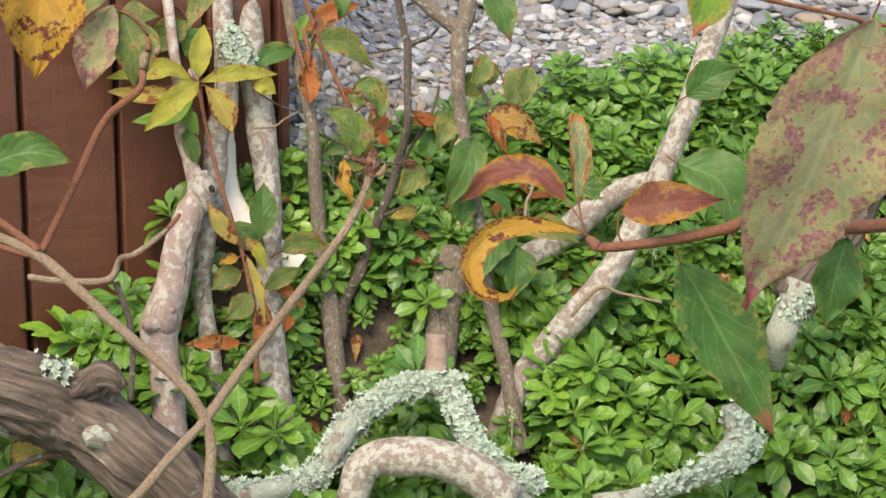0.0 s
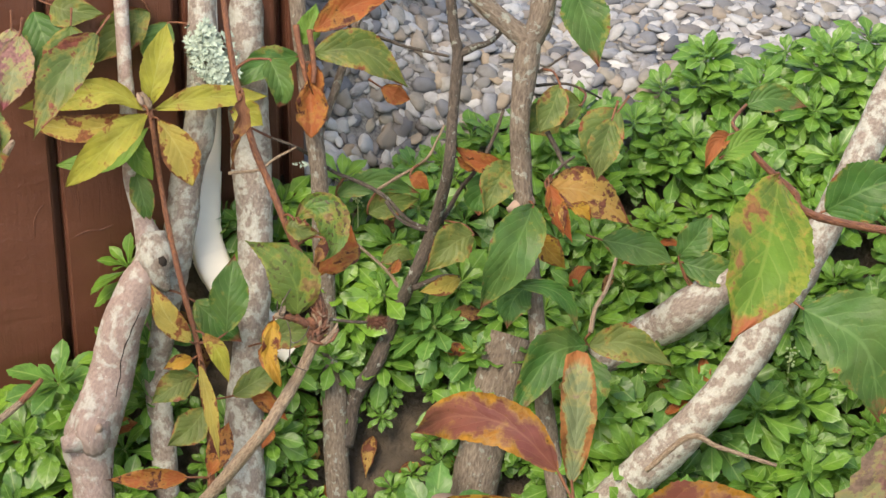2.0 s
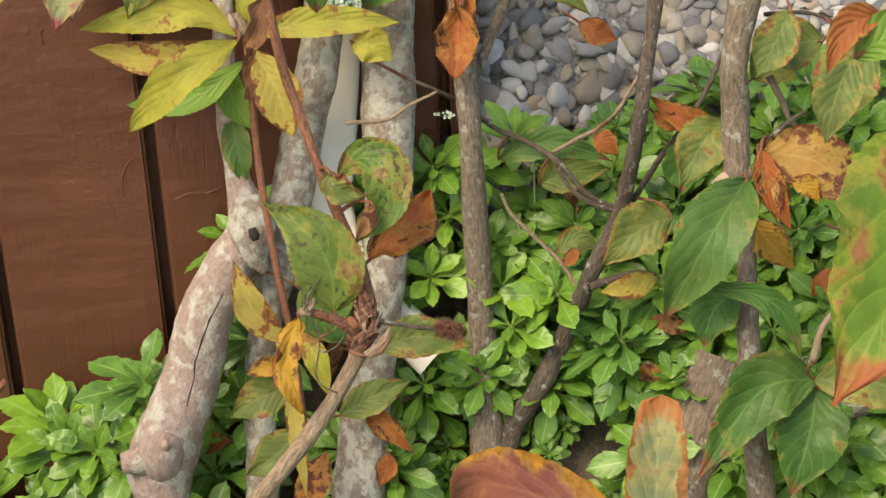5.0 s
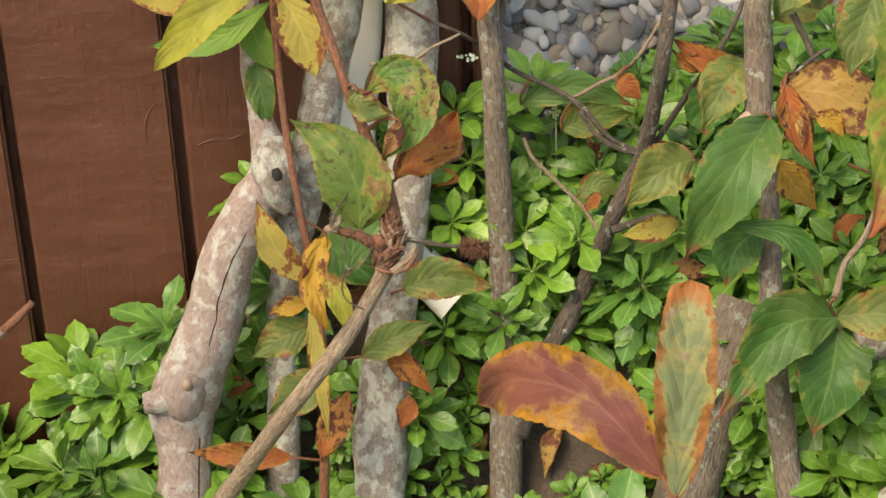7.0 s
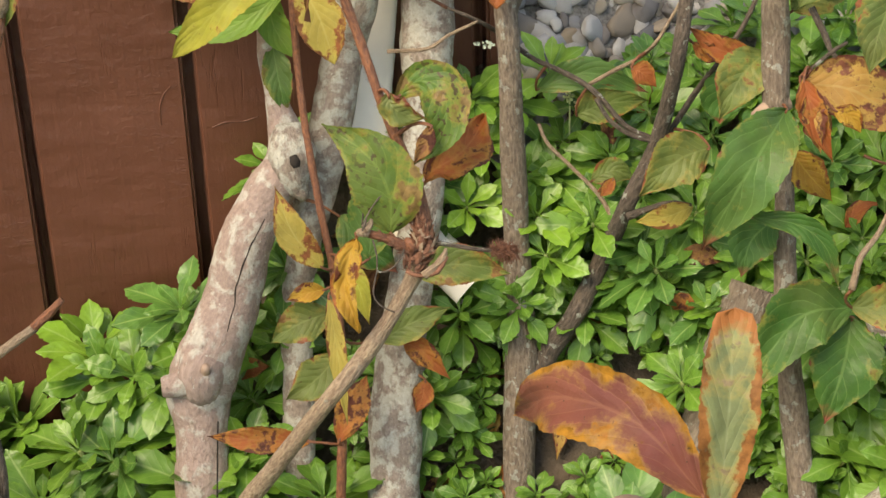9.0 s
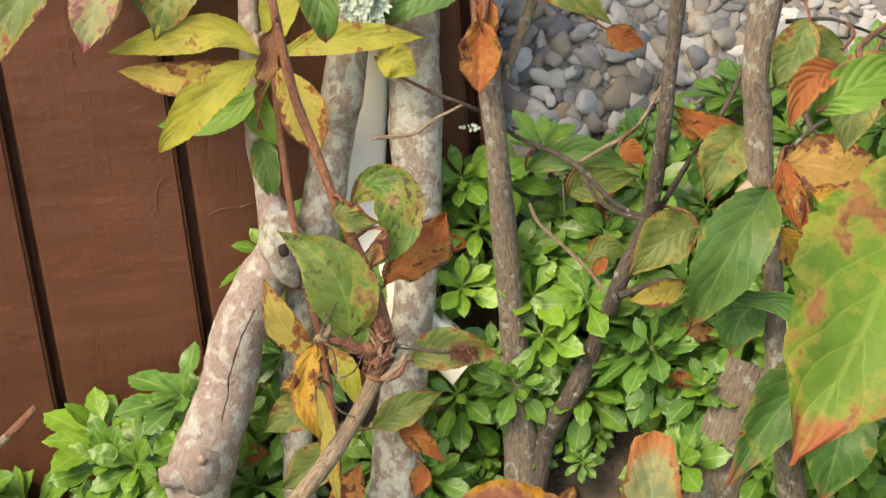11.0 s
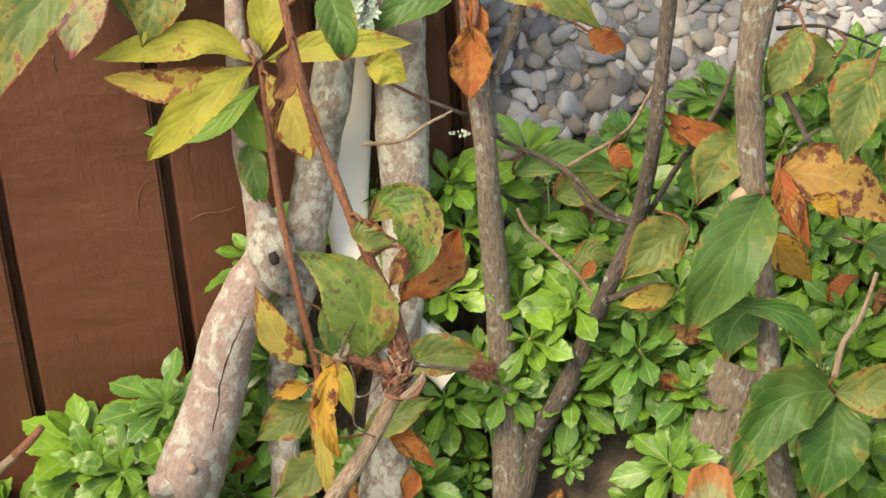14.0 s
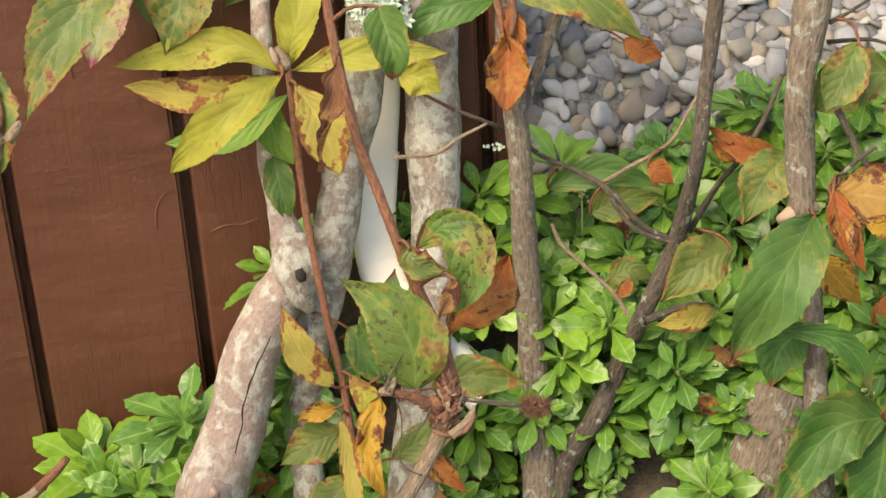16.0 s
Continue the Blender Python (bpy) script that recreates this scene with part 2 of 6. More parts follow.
GREYLICHEN, MINT = (0.42, 0.44, 0.37), (0.5, 0.56, 0.48)
M = {
    "pale": bark_mat("pale_bark", (0.39, 0.285, 0.245), (0.26, 0.185, 0.155), (0.58, 0.565, 0.49), 0.5, 1.6, 0.85, 1.3, 0.8, 0.6, 0.1),
    "mid": bark_mat("lichened_bark", (0.36, 0.29, 0.24), (0.2, 0.155, 0.125), (0.6, 0.595, 0.51), 0.54, 1.9, 0.88, 1.4, 0.8, 0.7, 0.1),
    "grey": bark_mat("grey_brown_bark", (0.3, 0.235, 0.175), (0.125, 0.09, 0.066), GREYLICHEN, 0.4, 2.4, 0.88, 3.0, 0.5, 1.4),
    "dark": bark_mat("dark_bark", (0.15, 0.113, 0.085), (0.052, 0.038, 0.029), GREYLICHEN, 0.38, 2.6, 0.88, 3.0, 0.4, 1.3),
    "rough": bark_mat("rough_bark", (0.22, 0.165, 0.125), (0.06, 0.042, 0.033), GREYLICHEN, 0.35, 0.9, 0.9, 7.0, 0.1, 1.8, 0.1),
    "twig": bark_mat("tan_twig_bark", (0.43, 0.32, 0.215), (0.2, 0.13, 0.085), GREYLICHEN, 0.3, 3.4, 0.8, 3.0, 0.3, 1.3),
    "red": bark_mat("red_twig_bark", (0.3, 0.115, 0.05), (0.13, 0.045, 0.025), GREYLICHEN, 0.27, 3.5, 0.6, 3.0, 0.2, 0.7),
    "crust": bark_mat("crusted_bark", (0.3, 0.24, 0.2), (0.16, 0.12, 0.1), (0.42, 0.48, 0.38), 0.6, 1.4, 0.92, 2.0, 0.6, 0.6),
    # near-black colour painted for the shade inside the trunk's crack and knot hole
    "inner_shade": plain_mat("hollow_shade", (0.022, 0.016, 0.012), 0.95, 0.4, 90, 0.3),
    "lichen": plain_mat("mint_lichen", (0.42, 0.49, 0.39), 0.95, 0.35, 120, 0.8),
    "scale": plain_mat("bud_scale", (0.2, 0.085, 0.05), 0.8, 0.5, 200, 0.6),
    "cutwood": plain_mat("cut_wood", (0.34, 0.235, 0.175), 0.8, 0.3, 60, 0.3),
    "green": leaf_mat("green_leaf", (0.055, 0.15, 0.03), (0.19, 0.31, 0.1), (0.22, 0.17, 0.05), 0.33, (0.3, 0.1, 0.05), 1.05, 0.36, 0.3, 0.12, (0.28, 0.1, 0.06)),
    "fresh": leaf_mat("fresh_green_leaf", (0.12, 0.27, 0.035), (0.28, 0.4, 0.1), (0.3, 0.26, 0.05), 0.3, None),
    "dull": leaf_mat("dull_green_leaf", (0.115, 0.17, 0.04), (0.24, 0.28, 0.1), (0.26, 0.13, 0.05), 0.42, (0.32, 0.11, 0.05), 0.92, 0.42, 0.3, 0.18),
    "yellow": leaf_mat("yellow_leaf", (0.42, 0.4, 0.055), (0.46, 0.46, 0.12), (0.36, 0.18, 0.055), 0.42, (0.36, 0.2, 0.06), 1.1, 0.5, 0.4),
    "brownyellow": leaf_mat("browned_yellow_leaf", (0.38, 0.3, 0.06), (0.46, 0.4, 0.13), (0.28, 0.1, 0.04), 0.5, (0.26, 0.1, 0.04), 0.8, 0.6),
    "orange": leaf_mat("orange_leaf", (0.52, 0.27, 0.07), (0.46, 0.32, 0.12), (0.22, 0.075, 0.045), 0.55, (0.2, 0.065, 0.04), 0.72, 0.55, 0.3, 0.22),
    "rust": leaf_mat("rust_leaf", (0.37, 0.1, 0.03), (0.38, 0.15, 0.06), (0.13, 0.04, 0.025), 0.46, (0.14, 0.045, 0.03), 0.85, 0.6),
    "maroon": leaf_mat("maroon_leaf", (0.19, 0.055, 0.05), (0.3, 0.13, 0.08), (0.4, 0.16, 0.03), 0.42, (0.44, 0.2, 0.03), 0.78, 0.5, 0.3, 0.2),
    "amber": leaf_mat("amber_leaf", (0.45, 0.22, 0.03), (0.5, 0.33, 0.06), (0.16, 0.045, 0.025), 0.5, (0.3, 0.1, 0.03), 0.8, 0.5),
    "blush": leaf_mat("blushed_green_leaf", (0.125, 0.23, 0.03), (0.25, 0.32, 0.07), (0.34, 0.15, 0.06), 0.49, (0.2, 0.29, 0.035), 0.8, 0.5, 0.3, 0.0, (0.34, 0.1, 0.04)),
    "bronze": leaf_mat("bronze_green_leaf", (0.12, 0.18, 0.05), (0.24, 0.26, 0.1), (0.26, 0.08, 0.05), 0.5, (0.2, 0.06, 0.05), 0.9, 0.35),
    "pink": leaf_mat("pinkish_leaf", (0.27, 0.3, 0.15), (0.4, 0.4, 0.22), (0.37, 0.18, 0.165), 0.52, (0.34, 0.22, 0.16), 0.8, 0.5, 0.3, 0.0, (0.32, 0.1, 0.11)),
    "spotted": leaf_mat("spotted_green_leaf", (0.075, 0.155, 0.03), (0.2, 0.29, 0.07), (0.25, 0.16, 0.06), 0.46, (0.2, 0.09, 0.05), 1.1, 0.38, 0.3, 0.31),
    "sage": leaf_mat("greyed_leaf", (0.2, 0.25, 0.11), (0.3, 0.33, 0.18), (0.32, 0.24, 0.15), 0.42, (0.36, 0.15, 0.05), 0.66, 0.5, 0.3, 0.0, (0.38, 0.14, 0.045)),
    "dead": leaf_mat("dead_leaf", (0.2, 0.085, 0.045), (0.28, 0.14, 0.08), (0.1, 0.035, 0.025), 0.5, None, 0.8, 0.8),
}


# ---- building helpers ----
def mesh_from(name, verts, faces, material, uvs=None, smooth=True):
    me = bpy.data.meshes.new(name)
    me.from_pydata([tuple(v) for v in verts], [], faces)
    if uvs is not None:
        layer = me.uv_layers.new(name="UVMap")
        idx = np.zeros(len(me.loops), dtype=np.int32)
        me.loops.foreach_get("vertex_index", idx)
        layer.data.foreach_set("uv", np.asarray(uvs, dtype=np.float32)[idx].ravel())
    if smooth:
        me.polygons.foreach_set("use_smooth", [True] * len(me.polygons))
    me.materials.append(material)
    me.update()
    return me


def attach(ob, parent):
    if parent:
        ob.parent = parent
        ob.matrix_parent_inverse = Matrix.Translation(parent.location).inverted()
    return ob


def part(name, me, parent, label=""):
    ob = attach(new(name, me), parent)
    return tagged(ob, label) if label else ob


def thing(name, at, label, category, group=""):
    ob = new(name)
    ob.location = at
    return tagged(ob, label, category, group)


def spline(pts, n):
    """n samples of a smooth curve through the points (any width of row)."""
    p = np.array(pts, float)
    p = np.vstack([2 * p[0] - p[1], p, 2 * p[-1] - p[-2]])
    out = []
    for s in np.linspace(0, len(p) - 3 - 1e-6, n):
        i, f = int(s), s - int(s)
        a, b, c, d = p[i:i + 4]
        out.append(0.5 * (2 * b + (c - a) * f + (2 * a - 5 * b + 4 * c - d) * f * f + (3 * b - a - 3 * c + d) * f ** 3))
    return np.array(out)


def tube(pts, sides=12, step=None, rough=0.06, freq=22.0, cap=True, furrow=0.0):
    """Verts, faces and unrolled skin of a limb through rows (x, y, z, radius), with an uneven, maybe furrowed skin."""
    p = np.array(pts, float)
    length = np.linalg.norm(np.diff(p[:, :3], axis=0), axis=1).sum()
    n = max(6, int(length / (step or max(0.005, p[:, 3].mean() * 0.4))))
    q = spline(pts, min(n, 120))
    verts, faces, skin = [], [], []
    ref = Vector((0.31, -0.8, 0.5)).normalized()
    run = 0.0
    for k in range(len(q)):
        c, r = Vector(q[k, :3]), max(q[k, 3], 0.0004)
        run += (c - Vector(q[max(k - 1, 0), :3])).length
        tan = Vector(q[min(k + 1, len(q) - 1), :3] - q[max(k - 1, 0), :3]).normalized()
        a = (ref - tan * ref.dot(tan)).normalized()
        b = tan.cross(a)
        for j in range(sides):
            w = 2 * math.pi * j / sides
            d = a * math.cos(w) + b * math.sin(w)
            wob = 1 + rough * 2.2 * noise.noise((c + d * r) * freq) + rough * noise.noise((c + d * r) * freq * 4)
            if furrow:
                f = noise.noise(Vector((math.cos(w) * 2.6, math.sin(w) * 2.6, run * 5))) + 0.6 * noise.noise(Vector((math.cos(w) * 6, math.sin(w) * 6, run * 14)))
                wob += furrow * (0.35 - abs(f) ** 0.6)
            verts.append(c + d * r * wob)
            skin.append((math.cos(w) * r, math.sin(w) * r, run))
    for k in range(len(q) - 1):
        for j in range(sides):
            i, i2 = k * sides + j, k * sides + (j + 1) % sides
            faces.append((i, i2, i2 + sides, i + sides))
    if cap:
        for k, flip in ((0, True), (len(q) - 1, False)):
            ring = [k * sides + j for j in range(sides)]
            faces.append(tuple(reversed(ring)) if flip else tuple(ring))
    return verts, faces, skin


LEAFSEED, LIMB_LINES, LEAF_BASES = [0], {}, []


def limb(parent, name, mat, pts, label="", sides=14, rough=0.06, furrow=0.0):
    furrow = 0.5 if mat == "rough" else furrow
    LIMB_LINES.setdefault(parent.name, []).append(spline(pts, 40)[:, :3])
    v, f, skin = tube(pts, 44 if furrow else sides, rough=rough, freq=max(22.0, 0.3 / np.mean([p[3] for p in pts])), furrow=furrow)
    me = mesh_from(name, v, f, M[mat])
    me.attributes.new("bark", "FLOAT_VECTOR", "POINT").data.foreach_set("vector", np.asarray(skin, dtype=np.float32).ravel())
    return part(name, me, parent, label)


def blade(spine, width, bend=0.08, fold=0.25, face=(0.3, -0.85, 0.45), twist=0.0, nu=14, nv=8, wave=0.06, shape=0.85, seed=0, ragged=0.0, point=0.4):
    """A leaf blade along a spine, folded on its midrib, with wavy rims."""
    sp = spline(spine, nu + 1)
    length = np.linalg.norm(np.diff(sp, axis=0), axis=1).sum()
    n0 = Vector(face).normalized()
    rnd = random.Random(seed)
    off = Vector((rnd.uniform(-50, 50), rnd.uniform(-50, 50), rnd.uniform(-50, 50)))
    verts, uvs, faces = [], [], []
    for i in range(nu + 1):
        u = i / nu
        tan = Vector(sp[min(i + 1, nu)] - sp[max(i - 1, 0)]).normalized()
        side = tan.cross(n0).normalized()
        side = Matrix.Rotation(twist * (u - 0.3), 3, tan) @ side
        nor = side.cross(tan).normalized()
        if nor.dot(n0) < 0:
            nor = -nor
        hw = width / 2 * max(0.0, math.sin(math.pi * min(1, u ** shape))) ** (0.8 - 0.5 * max(0.0, 0.15 - point) + point * u)
        hw = max(hw, width * 0.012)
        mid = Vector(sp[i]) + nor * bend * length * math.sin(math.pi * u)
        for j in range(nv + 1):
            v = 2 * j / nv - 1
            w = hw * (1 + ragged * noise.noise(off + Vector((u * 9, math.copysign(3, v), 0))))
            saw = hw * (0.05 * noise.noise(off + Vector((u * 30, math.copysign(7, v), 2))) + (0.024 if i % 2 else -0.014)) * abs(v) ** 5
            ripple = wave * width * noise.noise(off + Vector((u * 4.2, v * 1.3, 0))) * (0.3 + abs(v))
            verts.append(mid + side * (w + saw) * v + nor * (fold * hw * abs(v) ** 1.3 + ripple))
            uvs.append((u, (v + 1) / 2))
    for i in range(nu):
        for j in range(nv):
            a = i * (nv + 1) + j
            faces.append((a, a + 1, a + nv + 2, a + nv + 1))
    return verts, faces, uvs


def leaf(parent, mat, width, spine, bend=0.08, fold=0.25, face=(0.3, -0.85, 0.45), twist=0.0, wave=0.1, ragged=0.1, label="", shape=0.85, point=0.4):
    LEAFSEED[0] += 1
    v, f, uv = blade(spine, width, bend, fold, face, twist, 44, 12, wave, shape, LEAFSEED[0], ragged, point)
    ob = part("leaf", mesh_from("leaf", v, f, M[mat], uv), parent, label)
    LEAF_BASES.append((ob, parent.name, Vector(spine[0]), (Vector(spine[0]) - Vector(spine[1])).normalized()))
    return ob


def leaf_stalks():
    """A thin stalk under each leaf, from its base to the nearest limb of its shrub."""
    for ob, shrub, base, back in LEAF_BASES:
        rows = np.vstack(LIMB_LINES[shrub])
        gap = np.linalg.norm(rows - np.array(base), axis=1)
        foot = Vector(rows[gap.argmin()])
        if gap.min() > 0.07:
            foot = base + back * 0.02 + Vector((0, 0, 0.002))
        elif gap.min() < 0.004:
            continue
        mid = base.lerp(foot, 0.5) + back * 0.15 * (foot - base).length
        tip = base - back * 0.004
        v, f, skin = tube([(*tip, 0.0010), (*base, 0.0013), (*mid, 0.0014), (*foot, 0.0018)], 8, rough=0.05, freq=120.0)
        me = mesh_from("stalk", v, f, M["red"])
        me.attributes.new("bark", "FLOAT_VECTOR", "POINT").data.foreach_set("vector", np.asarray(skin, dtype=np.float32).ravel())
        st = new("stalk", me)
        st.parent = ob


def bristles(parent, name, mat, rows, count, size, seed, label):
    """Fine stiff hairs that stand out from a twig or bud."""
    rnd = random.Random(seed)
    q = spline(rows, 60)
    verts, faces = [], []
    for _ in range(count):
        k = rnd.randrange(59)
        c, r = Vector(q[k, :3]), q[k, 3]
        tan = Vector(q[k + 1, :3] - q[k, :3]).normalized()
        d = Vector((rnd.gauss(0, 1), rnd.gauss(0, 1), rnd.gauss(0, 1)))
        d = (d - tan * d.dot(tan)).normalized()
        tip = c + d * (r + size * rnd.uniform(0.5, 1.2)) + tan * size * rnd.gauss(0, 0.5)
        side = d.cross(tan) * size * 0.07
        base, o = c + d * r * 0.8, len(verts)
        verts += [base - side, base + side, base + tan * size * 0.12, tip]
        faces += [(o, o + 1, o + 3), (o + 1, o + 2, o + 3), (o + 2, o, o + 3)]
    return tagged(part(name, mesh_from(name, verts, faces, M[mat], smooth=False), parent, label), kind="stuff")


def scales(parent, name, mat, rows, count, size, seed, label):
    """Small pointed dry scales that overlap along a joint."""
    rnd = random.Random(seed)
    q = spline(rows, 60)
    verts, faces = [], []
    for _ in range(count):
        k = rnd.randrange(59)
        c, r = Vector(q[k, :3]), q[k, 3]
        tan = Vector(q[k + 1, :3] - q[k, :3]).normalized()
        d = Vector((rnd.gauss(0, 1), rnd.gauss(0, 1), rnd.gauss(0, 1)))
        d = (d - tan * d.dot(tan)).normalized()
        along = (tan + d * rnd.uniform(0.1, 0.8)).normalized()
        w, n = d.cross(tan) * size * rnd.uniform(0.16, 0.32), size * rnd.uniform(0.6, 1.3)
        base, o = c + d * r * 0.9, len(verts)
        mid = base + along * n * 0.5
        verts += [base - w * 0.5, base + w * 0.5, mid - w, mid + d * size * 0.12, mid + w, base + along * n]
        faces += [(o, o + 3, o + 2), (o, o + 1, o + 3), (o + 1, o + 4, o + 3), (o + 2, o + 3, o + 5), (o + 3, o + 4, o + 5)]
    return tagged(part(name, mesh_from(name, verts, faces, M[mat], smooth=False), parent, label), kind="stuff")


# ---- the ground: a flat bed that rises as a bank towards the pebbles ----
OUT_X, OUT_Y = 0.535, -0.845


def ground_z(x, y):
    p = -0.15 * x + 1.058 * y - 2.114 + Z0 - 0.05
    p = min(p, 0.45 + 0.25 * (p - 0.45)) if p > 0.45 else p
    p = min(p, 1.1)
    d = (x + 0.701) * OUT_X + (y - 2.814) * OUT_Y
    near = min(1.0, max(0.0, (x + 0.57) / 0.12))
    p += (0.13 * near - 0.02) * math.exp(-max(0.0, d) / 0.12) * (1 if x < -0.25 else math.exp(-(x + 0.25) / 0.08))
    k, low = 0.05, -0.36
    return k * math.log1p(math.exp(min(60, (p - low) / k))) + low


def ground_normal(x, y, e=0.02):
    return Vector((ground_z(x - e, y) - ground_z(x + e, y), ground_z(x, y - e) - ground_z(x, y + e), 2 * e)).normalized()


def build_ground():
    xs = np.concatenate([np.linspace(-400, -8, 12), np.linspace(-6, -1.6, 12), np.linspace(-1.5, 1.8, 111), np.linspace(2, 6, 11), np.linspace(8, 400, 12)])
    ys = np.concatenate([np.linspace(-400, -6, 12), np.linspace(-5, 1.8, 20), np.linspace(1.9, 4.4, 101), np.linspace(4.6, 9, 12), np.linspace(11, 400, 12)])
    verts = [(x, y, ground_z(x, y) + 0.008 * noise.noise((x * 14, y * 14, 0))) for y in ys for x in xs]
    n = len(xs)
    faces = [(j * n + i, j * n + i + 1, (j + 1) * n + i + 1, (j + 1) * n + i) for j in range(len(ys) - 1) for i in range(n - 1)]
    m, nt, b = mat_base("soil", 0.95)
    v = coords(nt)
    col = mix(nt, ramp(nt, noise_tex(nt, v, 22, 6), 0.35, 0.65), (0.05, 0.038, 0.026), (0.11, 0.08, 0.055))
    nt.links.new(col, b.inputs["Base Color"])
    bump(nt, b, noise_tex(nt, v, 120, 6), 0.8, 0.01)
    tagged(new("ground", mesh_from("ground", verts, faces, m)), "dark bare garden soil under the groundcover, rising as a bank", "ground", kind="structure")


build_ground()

# ---- the house wall: brown painted grooved siding ----
G1, G2 = Vector((-0.701, 2.814, 0)), Vector((-0.559, 2.904, 0))
ALONG = (G2 - G1).normalized()
OUT = Vector((ALONG.y, -ALONG.x, 0))
PITCHW = (G2 - G1).length


def paint_mat():
    """Brown house paint over wood: faint upright grain, brush peel, thin wrinkles and chips in patches."""
    m, nt, b = mat_base("brown_paint", 0.4)
    v = coords(nt, "Object", (1, 1, 1))
    vl = coords(nt, "Object", (1, 1, 0.07))
    vh = coords(nt, "Object", (0.35, 0.35, 1))
    grain = noise_tex(nt, vl, 150, 5)
    mask = ramp(nt, noise_tex(nt, v, 11, 2), 0.5, 0.62)
    line = math_node(nt, "ABSOLUTE", math_node(nt, "SUBTRACT", noise_tex(nt, vh, 34, 5, 0.6), 0.5))
    scars = math_node(nt, "MULTIPLY", ramp(nt, line, 0.016, 0.002), mask)
    line = math_node(nt, "ABSOLUTE", math_node(nt, "SUBTRACT", noise_tex(nt, vl, 26, 4, 0.6), 0.5))
    split = math_node(nt, "MULTIPLY", ramp(nt, line, 0.008, 0.001), ramp(nt, noise_tex(nt, v, 8, 2), 0.52, 0.6))
    col = mix(nt, ramp(nt, noise_tex(nt, v, 9, 4), 0.3, 0.7), (0.1, 0.034, 0.0185), (0.135, 0.049, 0.029))
    worn = ramp(nt, noise_tex(nt, v, 60, 6, 0.7), 0.7, 0.76)
    col = mix(nt, math_node(nt, "MULTIPLY", worn, 0.45), col, (0.2, 0.12, 0.1))
    nt.links.new(col, b.inputs["Base Color"])
    h = math_node(nt, "ADD", math_node(nt, "MULTIPLY", grain, 0.2), math_node(nt, "ADD", math_node(nt, "MULTIPLY", noise_tex(nt, v, 120, 4, 0.6), 0.17), math_node(nt, "MULTIPLY", noise_tex(nt, vh, 26, 3, 0.5), 0.7)))
    h = math_node(nt, "SUBTRACT", math_node(nt, "ADD", h, math_node(nt, "MULTIPLY", scars, 0.032)), math_node(nt, "MULTIPLY", split, 0.12))
    bump(nt, b, h, 0.85, 0.006)
    return m


def build_wall():
    m = paint_mat()
    top, bottom, depth, gw = 2.6, -0.6, 0.12, 0.0115
    wall = tagged(new("wall_north", None), "reddish-brown painted grooved wooden siding of a house", "wall", kind="structure")

    def slab(s0, s1, front, back, z0, z1):
        bm = bmesh.new()
        bmesh.ops.create_cube(bm, size=1)
        bmesh.ops.scale(bm, vec=(s1 - s0, front - back, z1 - z0), verts=bm.verts)
        bmesh.ops.bevel(bm, geom=[e for e in bm.edges if abs(e.verts[0].co.z - e.verts[1].co.z) > 0.5], offset=0.0035, segments=3, affect="EDGES")
        mid = G1 + ALONG * ((s0 + s1) / 2) + OUT * ((front + back) / 2) + Vector((0, 0, (z0 + z1) / 2))
        t = Matrix.Translation(mid) @ Matrix((( ALONG.x, -OUT.x, 0, 0), (ALONG.y, -OUT.y, 0, 0), (0, 0, 1, 0), (0, 0, 0, 1)))
        bmesh.ops.transform(bm, matrix=t, verts=bm.verts)
        bmesh.ops.recalc_face_normals(bm, faces=bm.faces)
        me = bpy.data.meshes.new("panel")
        bm.to_mesh(me)
        bm.free()
        me.materials.append(m)
        return me

    for k in range(-14, 3):
        part("panel", slab(k * PITCHW + gw / 2, min((k + 1) * PITCHW - gw / 2, 0.464), 0.0, -0.03, bottom, top), wall)
    part("corner_board", slab(0.476, 0.497, 0.004, -0.06, bottom, top), wall)
    for row in ([(-0.5748, 2.8940, 0.3778, 0.0005), (-0.5813, 2.8899, 0.3699, 0.0009), (-0.5858, 2.8870, 0.3580, 0.0009), (-0.5871, 2.8862, 0.3451, 0.0009), (-0.5865, 2.8866, 0.3357, 0.0005)], [(-0.6350, 2.8558, 0.5202, 0.0005), (-0.6375, 2.8543, 0.5147, 0.0009), (-0.6358, 2.8553, 0.5042, 0.0005)], [(-0.5436, 2.9137, 0.3284, 0.0005), (-0.5309, 2.9218, 0.3333, 0.0009), (-0.5152, 2.9317, 0.3328, 0.0009), (-0.5011, 2.9407, 0.3375, 0.0005)]):
        sv, sf, skin = tube(row, 7, 0.003, 0.35, 60)
        part("paint_scar", mesh_from("paint_scar", sv, sf, m), wall)
    part("backing", slab(-14 * PITCHW, 0.49, -0.0295, -depth, bottom, top), wall)


build_wall()

